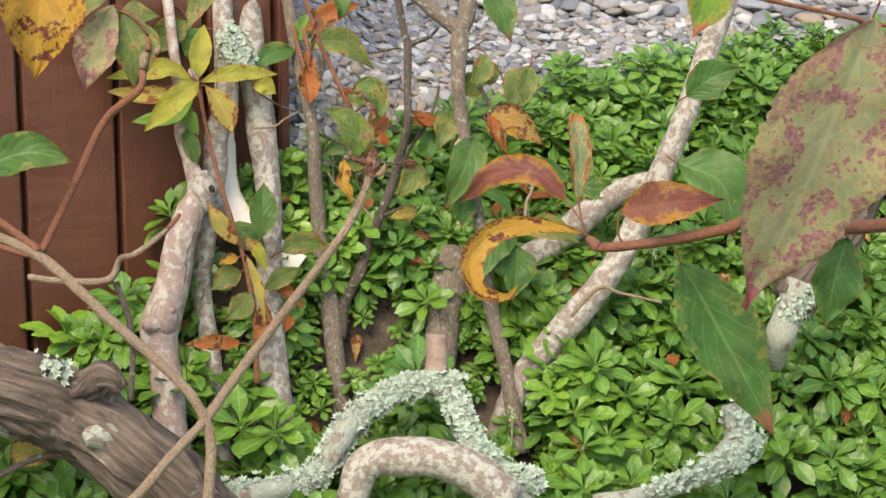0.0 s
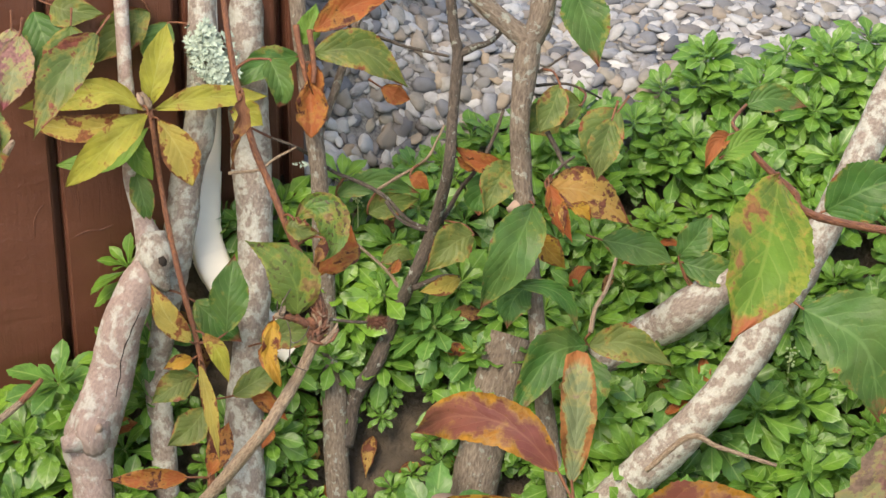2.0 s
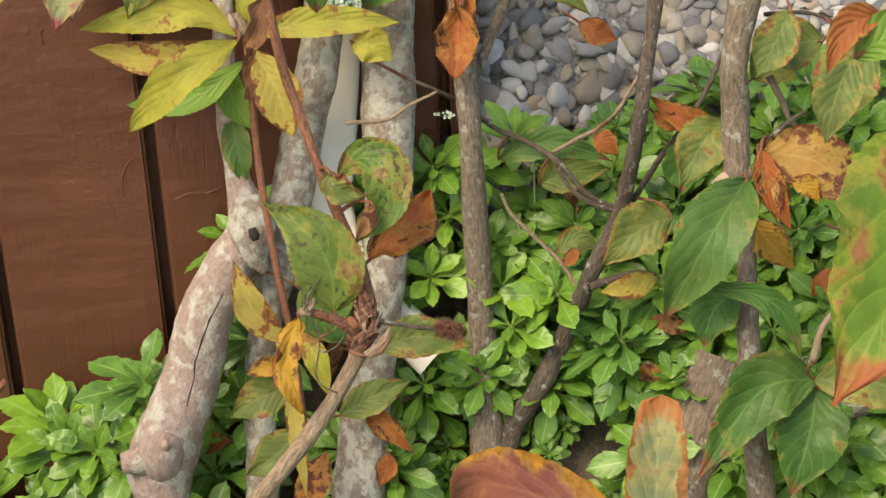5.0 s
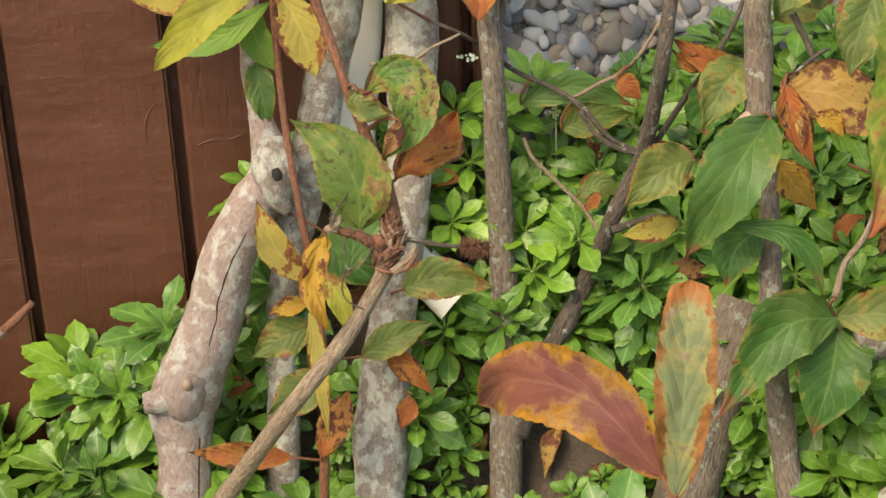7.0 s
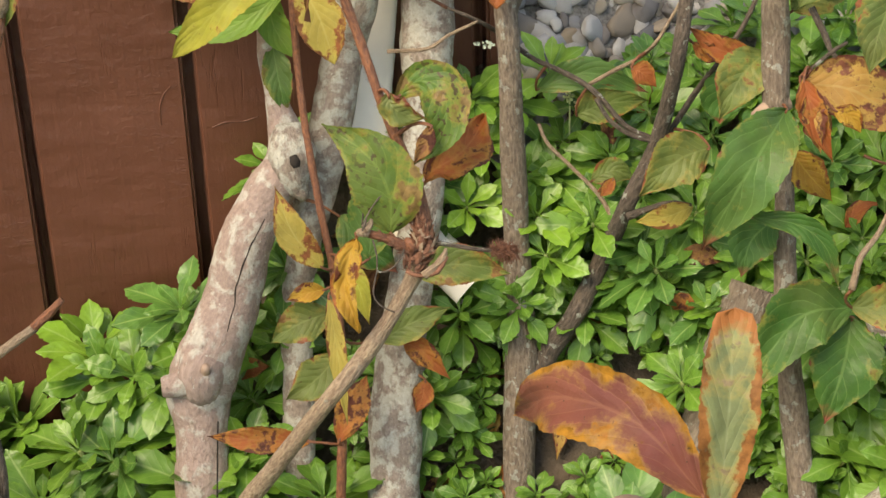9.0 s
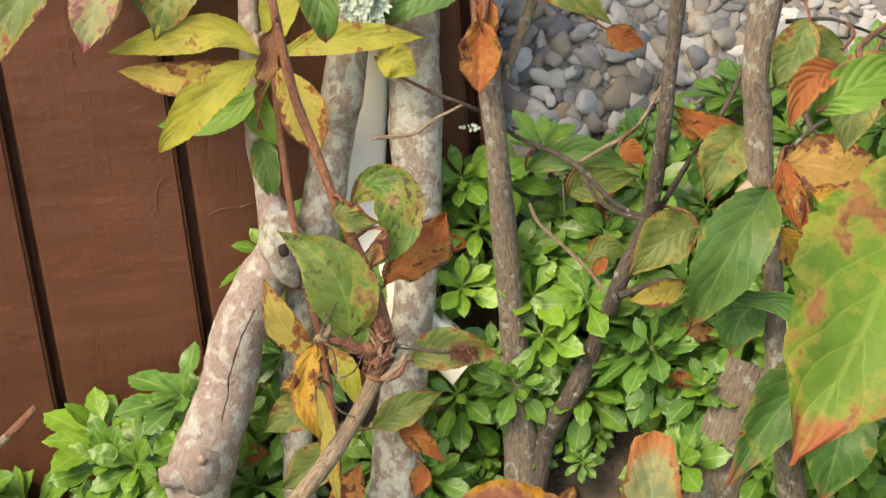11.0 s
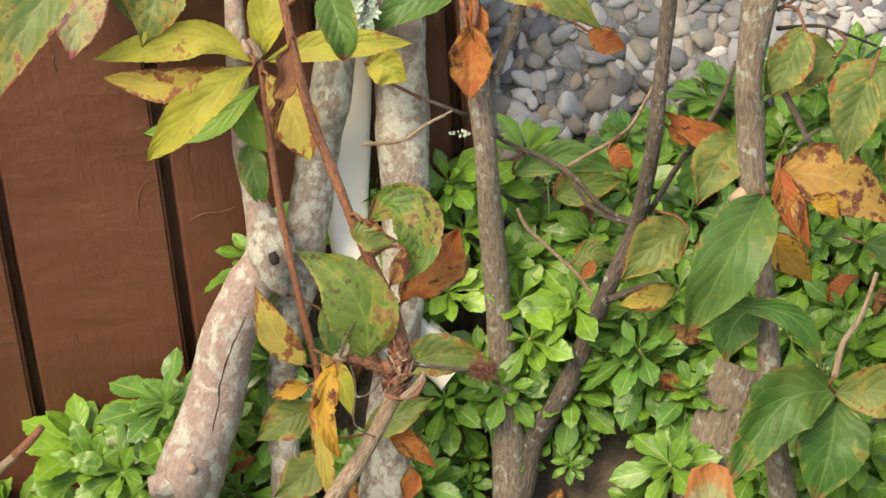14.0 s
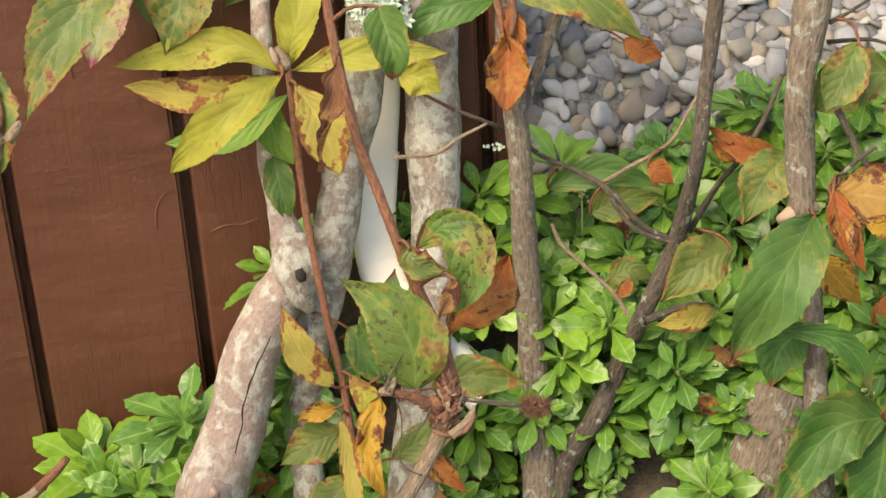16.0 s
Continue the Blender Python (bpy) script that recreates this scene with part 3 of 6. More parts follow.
# ---- the pale multi-stemmed shrub by the wall ----
shrub_1 = thing("shrub", (-0.43, 2.8, 0.0), "old shrub with pale lichen-blotched trunks beside the house wall", "shrub", "shrubs")
limb(shrub_1, "trunk", "pale", [(-0.415, 2.594, -0.192, 0.0332), (-0.444, 2.671, -0.016, 0.0277), (-0.452, 2.697, 0.044, 0.0271), (-0.460, 2.719, 0.094, 0.0266), (-0.467, 2.730, 0.122, 0.0310), (-0.467, 2.742, 0.145, 0.0343), (-0.457, 2.751, 0.177, 0.0308), (-0.447, 2.777, 0.218, 0.0275), (-0.438, 2.794, 0.267, 0.0263), (-0.428, 2.820, 0.306, 0.0241), (-0.413, 2.844, 0.340, 0.0230), (-0.431, 2.861, 0.390, 0.0120), (-0.447, 2.879, 0.440, 0.0109), (-0.447, 2.883, 0.495, 0.0103), (-0.461, 2.914, 0.569, 0.0097), (-0.481, 2.967, 0.691, 0.0087), (-0.527, 3.083, 0.961, 0.0076)], label="pale pinkish-grey trunk with a long crack")
limb(shrub_1, "trunk", "mid", [(-0.349, 2.673, -0.197, 0.0198), (-0.385, 2.771, 0.029, 0.0170), (-0.399, 2.807, 0.111, 0.0164), (-0.413, 2.837, 0.183, 0.0159), (-0.405, 2.850, 0.248, 0.0168), (-0.402, 2.882, 0.309, 0.0213), (-0.394, 2.904, 0.367, 0.0212), (-0.394, 2.935, 0.428, 0.0206), (-0.375, 2.937, 0.486, 0.0197), (-0.380, 2.973, 0.561, 0.0192), (-0.395, 3.029, 0.684, 0.0175), (-0.432, 3.152, 0.957, 0.0159)])
limb(shrub_1, "trunk", "mid", [(-0.249, 2.691, -0.180, 0.0292), (-0.280, 2.772, 0.007, 0.0264), (-0.290, 2.801, 0.073, 0.0262), (-0.297, 2.834, 0.143, 0.0245), (-0.299, 2.864, 0.204, 0.0223), (-0.300, 2.899, 0.274, 0.0217), (-0.307, 2.935, 0.350, 0.0234), (-0.320, 2.968, 0.425, 0.0256), (-0.328, 2.990, 0.476, 0.0267), (-0.344, 3.034, 0.577, 0.0256), (-0.358, 3.079, 0.678, 0.0245), (-0.398, 3.202, 0.955, 0.0223)])
limb(shrub_1, "knob", "pale", [(-0.463, 2.730, 0.147, 0.0231), (-0.471, 2.715, 0.148, 0.0180), (-0.478, 2.705, 0.148, 0.0136), (-0.485, 2.701, 0.148, 0.0114), (-0.488, 2.699, 0.148, 0.0093)], rough=0.12)
limb(shrub_1, "stub", "cutwood", [(-0.450, 2.718, 0.154, 0.0062), (-0.441, 2.709, 0.175, 0.0042)])
# ---- the middle shrub with thin stems ----
shrub_2 = thing("shrub", (-0.15, 2.9, 0.0), "shrub with thin grey-brown stems and turning autumn leaves", "shrub", "shrubs")
limb(shrub_2, "trunk", "grey", [(-0.153, 2.772, -0.176, 0.0198), (-0.175, 2.838, -0.028, 0.0170), (-0.187, 2.874, 0.054, 0.0164), (-0.197, 2.906, 0.126, 0.0164), (-0.212, 2.936, 0.198, 0.0150), (-0.224, 2.957, 0.322, 0.0128), (-0.230, 2.963, 0.436, 0.0114), (-0.248, 2.992, 0.510, 0.0114), (-0.276, 3.042, 0.634, 0.0108), (-0.336, 3.164, 0.929, 0.0098)])
limb(shrub_2, "branch", "dark", [(-0.181, 2.887, 0.075, 0.0130), (-0.175, 2.919, 0.130, 0.0113), (-0.149, 2.931, 0.177, 0.0101), (-0.132, 2.966, 0.229, 0.0095), (-0.104, 2.958, 0.297, 0.0087), (-0.092, 2.981, 0.331, 0.0082), (-0.080, 2.984, 0.373, 0.0081), (-0.064, 2.974, 0.445, 0.0073), (-0.065, 3.000, 0.497, 0.0068), (-0.066, 3.035, 0.571, 0.0071), (-0.072, 3.043, 0.594, 0.0066), (-0.080, 3.058, 0.631, 0.0066), (-0.096, 3.089, 0.710, 0.0061)])
limb(shrub_2, "branch", "grey", [(0.137, 2.793, -0.101, 0.0157), (0.110, 2.851, 0.037, 0.0136), (0.085, 2.888, 0.132, 0.0126), (0.073, 2.884, 0.227, 0.0107), (0.060, 2.913, 0.296, 0.0102), (0.049, 2.939, 0.356, 0.0092), (0.036, 2.947, 0.417, 0.0121), (0.027, 2.971, 0.472, 0.0127), (0.024, 2.973, 0.513, 0.0125), (0.025, 3.002, 0.573, 0.0153), (0.027, 3.016, 0.602, 0.0153)])
limb(shrub_2, "stump", "grey", [(-0.011, 2.842, -0.028, 0.0300), (-0.004, 2.885, 0.051, 0.0300), (0.004, 2.925, 0.119, 0.0305), (0.015, 2.958, 0.173, 0.0327), (0.024, 2.982, 0.212, 0.0322)])
limb(shrub_2, "branch", "mid", [(0.059, 2.804, -0.206, 0.0259), (0.097, 2.828, -0.100, 0.0244), (0.141, 2.855, 0.016, 0.0244), (0.213, 2.865, 0.105, 0.0258), (0.295, 2.888, 0.206, 0.0235), (0.361, 2.943, 0.321, 0.0222), (0.419, 2.974, 0.456, 0.0206), (0.462, 3.029, 0.559, 0.0200), (0.497, 3.051, 0.657, 0.0200), (0.530, 3.078, 0.774, 0.0192)])
limb(shrub_2, "branch", "mid", [(0.130, 2.978, 0.190, 0.0220), (0.199, 3.007, 0.224, 0.0249), (0.254, 2.996, 0.276, 0.0259), (0.307, 3.022, 0.310, 0.0238), (0.368, 3.003, 0.340, 0.0177)])
limb(shrub_2, "branch", "grey", [(0.029, 3.015, 0.599, 0.0160), (-0.000, 3.019, 0.620, 0.0118), (-0.037, 3.025, 0.648, 0.0118), (-0.075, 3.035, 0.686, 0.0104)])
limb(shrub_2, "branch", "grey", [(0.023, 3.012, 0.595, 0.0139), (0.037, 3.028, 0.624, 0.0153), (0.040, 3.046, 0.662, 0.0153), (0.041, 3.070, 0.713, 0.0146)])
limb(shrub_2, "branch", "dark", [(-0.064, 3.036, 0.573, 0.0056), (-0.047, 3.048, 0.580, 0.0046), (-0.029, 3.058, 0.585, 0.0035), (-0.012, 3.073, 0.600, 0.0025)])
limb(shrub_2, "twig", "dark", [(-0.085, 2.993, 0.348, 0.0027), (-0.117, 2.985, 0.362, 0.0027), (-0.149, 2.986, 0.392, 0.0027), (-0.180, 2.999, 0.401, 0.0028), (-0.218, 2.990, 0.419, 0.0025), (-0.246, 2.987, 0.439, 0.0025), (-0.259, 2.951, 0.465, 0.0019), (-0.285, 2.944, 0.476, 0.0016)])
limb(shrub_2, "twig", "dark", [(-0.082, 2.984, 0.350, 0.0024), (-0.108, 2.975, 0.358, 0.0022), (-0.129, 2.972, 0.371, 0.0022), (-0.145, 2.975, 0.391, 0.0022)])
limb(shrub_2, "twig", "twig", [(-0.162, 3.004, 0.393, 0.0022), (-0.141, 3.020, 0.405, 0.0022), (-0.123, 3.034, 0.414, 0.0019), (-0.098, 3.011, 0.441, 0.0019), (-0.089, 3.025, 0.460, 0.0016), (-0.082, 3.037, 0.477, 0.0013)])
limb(shrub_2, "twig", "dark", [(-0.076, 2.991, 0.359, 0.0032), (-0.058, 3.019, 0.395, 0.0030), (-0.034, 3.012, 0.431, 0.0027), (-0.018, 3.036, 0.464, 0.0024), (-0.009, 3.057, 0.497, 0.0021)])
limb(shrub_2, "twig", "twig", [(-0.126, 2.971, 0.271, 0.0025), (-0.142, 2.974, 0.292, 0.0022), (-0.171, 2.973, 0.318, 0.0019), (-0.194, 2.973, 0.338, 0.0019), (-0.205, 2.977, 0.356, 0.0017)])
limb(shrub_2, "twig", "dark", [(-0.104, 2.951, 0.283, 0.0044), (-0.086, 2.963, 0.289, 0.0033), (-0.067, 2.974, 0.294, 0.0024), (-0.049, 2.982, 0.291, 0.0019)])
limb(shrub_2, "twig", "dark", [(0.035, 3.028, 0.542, 0.0022), (0.069, 3.044, 0.542, 0.0017), (0.093, 3.050, 0.534, 0.0015), (0.108, 3.123, 0.499, 0.0013)])
limb(shrub_2, "twig", "dark", [(0.040, 3.007, 0.567, 0.0022), (0.055, 3.017, 0.575, 0.0017), (0.071, 3.030, 0.585, 0.0015)])
limb(shrub_2, "twig", "dark", [(-0.196, 3.120, 0.564, 0.0022), (-0.154, 3.131, 0.547, 0.0022), (-0.079, 3.040, 0.568, 0.0018)])
limb(shrub_2, "twig", "dark", [(0.061, 2.952, 0.511, 0.0033), (0.075, 2.948, 0.489, 0.0029), (0.083, 2.945, 0.475, 0.0024), (0.096, 2.944, 0.462, 0.0021)])
limb(shrub_2, "twig", "dark", [(0.073, 2.913, 0.469, 0.0016), (0.086, 2.925, 0.481, 0.0019), (0.098, 2.934, 0.489, 0.0014)])
limb(shrub_2, "twig", "twig", [(0.159, 2.888, 0.381, 0.0019), (0.151, 2.868, 0.348, 0.0023), (0.141, 2.844, 0.332, 0.0028), (0.138, 2.830, 0.307, 0.0032)])
limb(shrub_2, "twig", "grey", [(-0.202, 3.067, 0.600, 0.0048), (-0.213, 3.040, 0.553, 0.0053), (-0.222, 3.017, 0.515, 0.0053), (-0.232, 2.994, 0.477, 0.0048), (-0.236, 2.981, 0.453, 0.0042)])
limb(shrub_2, "twig", "twig", [(-0.326, 2.894, 0.444, 0.0019), (-0.292, 2.911, 0.445, 0.0019), (-0.275, 2.925, 0.456, 0.0016), (-0.252, 2.942, 0.467, 0.0013)])
limb(shrub_2, "twig", "twig", [(0.217, 2.802, 0.143, 0.0033), (0.265, 2.812, 0.190, 0.0038), (0.303, 2.810, 0.181, 0.0029), (0.370, 2.807, 0.167, 0.0024)])
limb(shrub_2, "collar", "cutwood", [(0.046, 2.954, 0.421, 0.0076), (0.031, 2.943, 0.415, 0.0086), (0.018, 2.935, 0.410, 0.0030)])
# old lichen-covered limbs low in the middle
limb(shrub_2, "limb", "crust", [(-0.356, 2.542, -0.097, 0.0199), (-0.276, 2.546, -0.079, 0.0192), (-0.200, 2.599, -0.069, 0.0218), (-0.164, 2.611, -0.016, 0.0225), (-0.121, 2.664, 0.024, 0.0221), (-0.039, 2.672, 0.061, 0.0214), (0.017, 2.670, 0.052, 0.0206)], label="limb crusted with mint-green lichen")
limb(shrub_2, "limb", "crust", [(0.008, 2.670, 0.052, 0.0221), (0.036, 2.656, -0.010, 0.0214), (0.081, 2.592, -0.055, 0.0224), (0.136, 2.578, -0.116, 0.0238)])
limb(shrub_2, "stub", "cutwood", [(-0.011, 2.672, 0.061, 0.0203), (-0.009, 2.680, 0.097, 0.0184), (-0.009, 2.689, 0.133, 0.0166), (-0.009, 2.690, 0.140, 0.0157)])
limb(shrub_2, "limb", "mid", [(-0.142, 2.542, -0.095, 0.0249), (-0.116, 2.556, -0.034, 0.0276), (-0.054, 2.558, -0.023, 0.0312), (0.035, 2.555, -0.037, 0.0330), (0.107, 2.542, -0.093, 0.0338)])
limb(shrub_2, "limb", "crust", [(0.598, 2.767, 0.214, 0.0253), (0.575, 2.754, 0.159, 0.0260), (0.562, 2.746, 0.122, 0.0237), (0.564, 2.783, 0.062, 0.0115)])
limb(shrub_2, "limb", "crust", [(0.479, 2.673, 0.031, 0.0221), (0.489, 2.660, -0.027, 0.0266), (0.458, 2.634, -0.052, 0.0231), (0.403, 2.627, -0.084, 0.0175), (0.330, 2.621, -0.107, 0.0142), (0.248, 2.618, -0.121, 0.0137)])
limb(shrub_2, "limb", "rough", [(0.741, 2.871, 0.446, 0.0335), (0.713, 2.852, 0.361, 0.0335), (0.675, 2.832, 0.277, 0.0316), (0.582, 2.768, 0.175, 0.0377)])
# leaves of the middle shrub
leaf(shrub_2, "green", 0.0590, [(0.0516, 2.9237, 0.4244), (0.0347, 2.8693, 0.3872), (-0.0003, 2.8521, 0.3100)], fold=0.22, label="green drooping leaf with a red-brown tip")
leaf(shrub_2, "dull", 0.0469, [(0.018, 2.972, 0.458), (0.001, 2.953, 0.438), (-0.011, 2.930, 0.404)])
leaf(shrub_2, "green", 0.0435, [(0.052, 2.909, 0.327), (0.034, 2.890, 0.308), (0.031, 2.874, 0.279)])
leaf(shrub_2, "green", 0.0227, [(0.038, 2.862, 0.345), (0.077, 2.877, 0.337), (0.103, 2.879, 0.318), (0.120, 2.871, 0.284)])
leaf(shrub_2, "dull", 0.0501, [(-0.029, 2.966, 0.360), (-0.054, 2.948, 0.350), (-0.082, 2.920, 0.321)])
leaf(shrub_2, "brownyellow", 0.0250, [(-0.047, 2.982, 0.290), (-0.070, 2.967, 0.281), (-0.096, 2.952, 0.278)])
leaf(shrub_2, "orange", 0.0556, [(0.071, 2.885, 0.465), (0.115, 2.901, 0.456), (0.173, 2.909, 0.416)], fold=0.15, label="large orange autumn leaf with brown patches")
leaf(shrub_2, "rust", 0.0243, [(0.075, 2.878, 0.472), (0.085, 2.869, 0.445), (0.108, 2.861, 0.408)], fold=0.6)
leaf(shrub_2, "amber", 0.0332, [(0.052, 2.950, 0.375), (0.068, 2.948, 0.356), (0.093, 2.948, 0.332)])
leaf(shrub_2, "orange", 0.0190, [(0.072, 2.892, 0.454), (0.087, 2.890, 0.436), (0.100, 2.890, 0.423)])
leaf(shrub_2, "dull", 0.0464, [(0.033, 3.002, 0.489), (0.051, 3.019, 0.506), (0.068, 3.032, 0.517)])
leaf(shrub_2, "dull", 0.0397, [(0.072, 2.972, 0.565), (0.063, 2.953, 0.536), (0.053, 2.938, 0.513)])
leaf(shrub_2, "green", 0.0574, [(0.072, 3.028, 0.683), (0.094, 3.010, 0.634), (0.116, 2.991, 0.585)], fold=0.15)
leaf(shrub_2, "dull", 0.0576, [(0.144, 2.981, 0.535), (0.123, 2.964, 0.507), (0.120, 2.945, 0.466)])
leaf(shrub_2, "dull", 0.0499, [(0.097, 2.994, 0.534), (0.067, 2.985, 0.528), (0.045, 2.975, 0.515)])
leaf(shrub_2, "green", 0.0438, [(0.133, 2.971, 0.366), (0.179, 2.976, 0.357), (0.228, 2.977, 0.339)])
leaf(shrub_2, "green", 0.0430, [(0.228, 3.009, 0.335), (0.246, 3.023, 0.358), (0.265, 3.039, 0.385)])
leaf(shrub_2, "green", 0.0430, [(0.232, 3.006, 0.329), (0.271, 3.010, 0.320), (0.317, 3.020, 0.323)])
leaf(shrub_2, "green", 0.0584, [(0.127, 2.898, 0.255), (0.083, 2.872, 0.246), (0.043, 2.818, 0.177)], fold=0.3)
leaf(shrub_2, "green", 0.0649, [(0.127, 2.903, 0.242), (0.126, 2.883, 0.203), (0.119, 2.855, 0.155)], fold=0.3)
leaf(shrub_2, "dull", 0.0458, [(0.135, 2.851, 0.279), (0.179, 2.864, 0.280), (0.238, 2.868, 0.253)])
leaf(shrub_2, "rust", 0.0266, [(0.001, 3.015, 0.436), (-0.031, 3.004, 0.442), (-0.064, 3.000, 0.464)], fold=0.5)
leaf(shrub_2, "rust", 0.0232, [(-0.121, 3.008, 0.413), (-0.110, 3.010, 0.408), (-0.096, 3.011, 0.396)])
leaf(shrub_2, "green", 0.0324, [(-0.216, 2.999, 0.382), (-0.171, 3.025, 0.395), (-0.114, 3.042, 0.377)])
leaf(shrub_2, "dull", 0.0378, [(-0.176, 3.005, 0.358), (-0.152, 3.020, 0.367), (-0.113, 3.039, 0.370)])
leaf(shrub_2, "green", 0.0435, [(-0.018, 3.024, 0.422), (-0.029, 3.005, 0.394), (-0.028, 2.995, 0.373)])
leaf(shrub_2, "dull", 0.0270, [(-0.153, 2.987, 0.298), (-0.135, 2.999, 0.307), (-0.114, 3.005, 0.299)])
leaf(shrub_2, "rust", 0.0139, [(-0.127, 2.980, 0.308), (-0.132, 2.973, 0.299), (-0.137, 2.967, 0.292)])
leaf(shrub_2, "dull", 0.0502, [(-0.239, 2.981, 0.579), (-0.183, 3.005, 0.576), (-0.123, 3.010, 0.533)], fold=0.3, label="bronze-green leaf with a browned rim")
leaf(shrub_2, "green", 0.0386, [(-0.263, 3.000, 0.567), (-0.303, 2.978, 0.559), (-0.339, 2.950, 0.533)])
leaf(shrub_2, "rust", 0.0395, [(-0.243, 3.000, 0.601), (-0.201, 3.021, 0.627), (-0.147, 3.039, 0.644)])
leaf(shrub_2, "fresh", 0.0311, [(-0.258, 2.998, 0.583), (-0.251, 3.010, 0.602), (-0.246, 3.026, 0.630)])
leaf(shrub_2, "rust", 0.0400, [(-0.239, 2.969, 0.553), (-0.235, 2.954, 0.520), (-0.231, 2.937, 0.483)], fold=0.7, shape=1.25, point=0.05, ragged=0.15, wave=0.25, bend=-0.12, label="withered rust-orange leaf hanging folded")
leaf(shrub_2, "rust", 0.0210, [(-0.244, 2.985, 0.565), (-0.235, 2.977, 0.541), (-0.230, 2.967, 0.517)], fold=0.6)
leaf(shrub_2, "yellow", 0.0360, [(-0.328, 2.918, 0.516), (-0.308, 2.924, 0.511), (-0.289, 2.926, 0.498)])
leaf(shrub_2, "rust", 0.0287, [(-0.196, 3.172, 0.473), (-0.176, 3.175, 0.462), (-0.157, 3.181, 0.455)])
leaf(shrub_2, "dull", 0.0379, [(0.144, 2.893, 0.556), (0.135, 2.872, 0.524), (0.133, 2.855, 0.492)])
leaf(shrub_2, "green", 0.0998, [(0.376, 2.712, 0.422), (0.440, 2.704, 0.387), (0.468, 2.686, 0.308)])
leaf(shrub_2, "green", 0.0635, [(0.389, 2.736, 0.528), (0.429, 2.742, 0.555), (0.475, 2.746, 0.573)])
# ---- leaves and shoot of the pale shrub ----
limb(shrub_1, "shoot", "red", [(-0.421, 2.882, 0.539, 0.00320), (-0.414, 2.873, 0.515, 0.00320), (-0.399, 2.849, 0.451, 0.00344), (-0.381, 2.825, 0.387, 0.00344), (-0.358, 2.802, 0.318, 0.00368), (-0.336, 2.781, 0.259, 0.00360), (-0.320, 2.759, 0.200, 0.00424), (-0.310, 2.735, 0.142, 0.00472), (-0.306, 2.713, 0.047, 0.00480)], label="red-brown upright shoot")
leaf(shrub_1, "yellow", 0.0354, [(-0.423, 2.874, 0.525), (-0.459, 2.867, 0.547), (-0.502, 2.844, 0.545), (-0.558, 2.813, 0.538)], bend=0.02, label="yellow-green leaf", shape=1.15, point=0.1)
leaf(shrub_1, "yellow", 0.0392, [(-0.412, 2.857, 0.529), (-0.436, 2.799, 0.510), (-0.492, 2.783, 0.455)], bend=0.05, label="yellow leaf with faint brown spots", shape=1.15, point=0.1)
leaf(shrub_1, "brownyellow", 0.0336, [(-0.437, 2.886, 0.514), (-0.489, 2.854, 0.501), (-0.559, 2.825, 0.515)], shape=1.15, point=0.1)
leaf(shrub_1, "yellow", 0.0310, [(-0.413, 2.879, 0.525), (-0.362, 2.909, 0.534), (-0.287, 2.940, 0.532)], bend=0.03, shape=1.15, point=0.1)
leaf(shrub_1, "brownyellow", 0.0445, [(-0.401, 2.859, 0.522), (-0.374, 2.854, 0.485), (-0.355, 2.843, 0.445)], bend=0.05, shape=1.15, point=0.1)
leaf(shrub_1, "yellow", 0.0377, [(-0.422, 2.886, 0.524), (-0.418, 2.906, 0.560), (-0.412, 2.938, 0.616)], shape=1.15, point=0.1)
leaf(shrub_1, "fresh", 0.0304, [(-0.423, 2.885, 0.499), (-0.461, 2.851, 0.468), (-0.520, 2.820, 0.465)], shape=1.15, point=0.1)
leaf(shrub_1, "fresh", 0.0295, [(-0.441, 2.888, 0.497), (-0.437, 2.875, 0.467), (-0.416, 2.870, 0.436)], shape=1.15, point=0.1)
leaf(shrub_1, "green", 0.0296, [(-0.440, 2.875, 0.446), (-0.428, 2.864, 0.413), (-0.417, 2.854, 0.382)])
leaf(shrub_1, "brownyellow", 0.0316, [(-0.341, 2.770, 0.270), (-0.369, 2.771, 0.300), (-0.393, 2.781, 0.341)])
leaf(shrub_1, "yellow", 0.0232, [(-0.329, 2.781, 0.278), (-0.309, 2.779, 0.253), (-0.294, 2.769, 0.219)])
leaf(shrub_1, "amber", 0.0191, [(-0.340, 2.770, 0.247), (-0.356, 2.761, 0.245), (-0.372, 2.751, 0.239)])
leaf(shrub_1, "dull", 0.0385, [(-0.336, 2.772, 0.223), (-0.361, 2.755, 0.214), (-0.384, 2.736, 0.198)])
leaf(shrub_1, "dull", 0.0403, [(-0.319, 2.752, 0.191), (-0.335, 2.733, 0.170), (-0.358, 2.714, 0.154)])
leaf(shrub_1, "brownyellow", 0.0177, [(-0.323, 2.746, 0.255), (-0.305, 2.728, 0.203), (-0.289, 2.706, 0.146)])
leaf(shrub_1, "rust", 0.0265, [(-0.331, 2.708, 0.117), (-0.375, 2.689, 0.121), (-0.421, 2.669, 0.125)])
leaf(shrub_1, "rust", 0.0318, [(-0.307, 2.719, 0.116), (-0.298, 2.741, 0.149), (-0.292, 2.755, 0.173)])
leaf(shrub_1, "rust", 0.0250, [(-0.281, 2.812, 0.181), (-0.262, 2.816, 0.172), (-0.235, 2.817, 0.147)], fold=0.5)
leaf(shrub_1, "dull", 0.0324, [(-0.299, 2.794, 0.187), (-0.272, 2.815, 0.202), (-0.241, 2.836, 0.215)])
leaf(shrub_1, "dull", 0.0421, [(-0.274, 2.835, 0.243), (-0.241, 2.855, 0.252), (-0.193, 2.873, 0.242)])
leaf(shrub_1, "green", 0.0459, [(-0.360, 2.842, 0.289), (-0.331, 2.842, 0.263), (-0.300, 2.844, 0.237)])
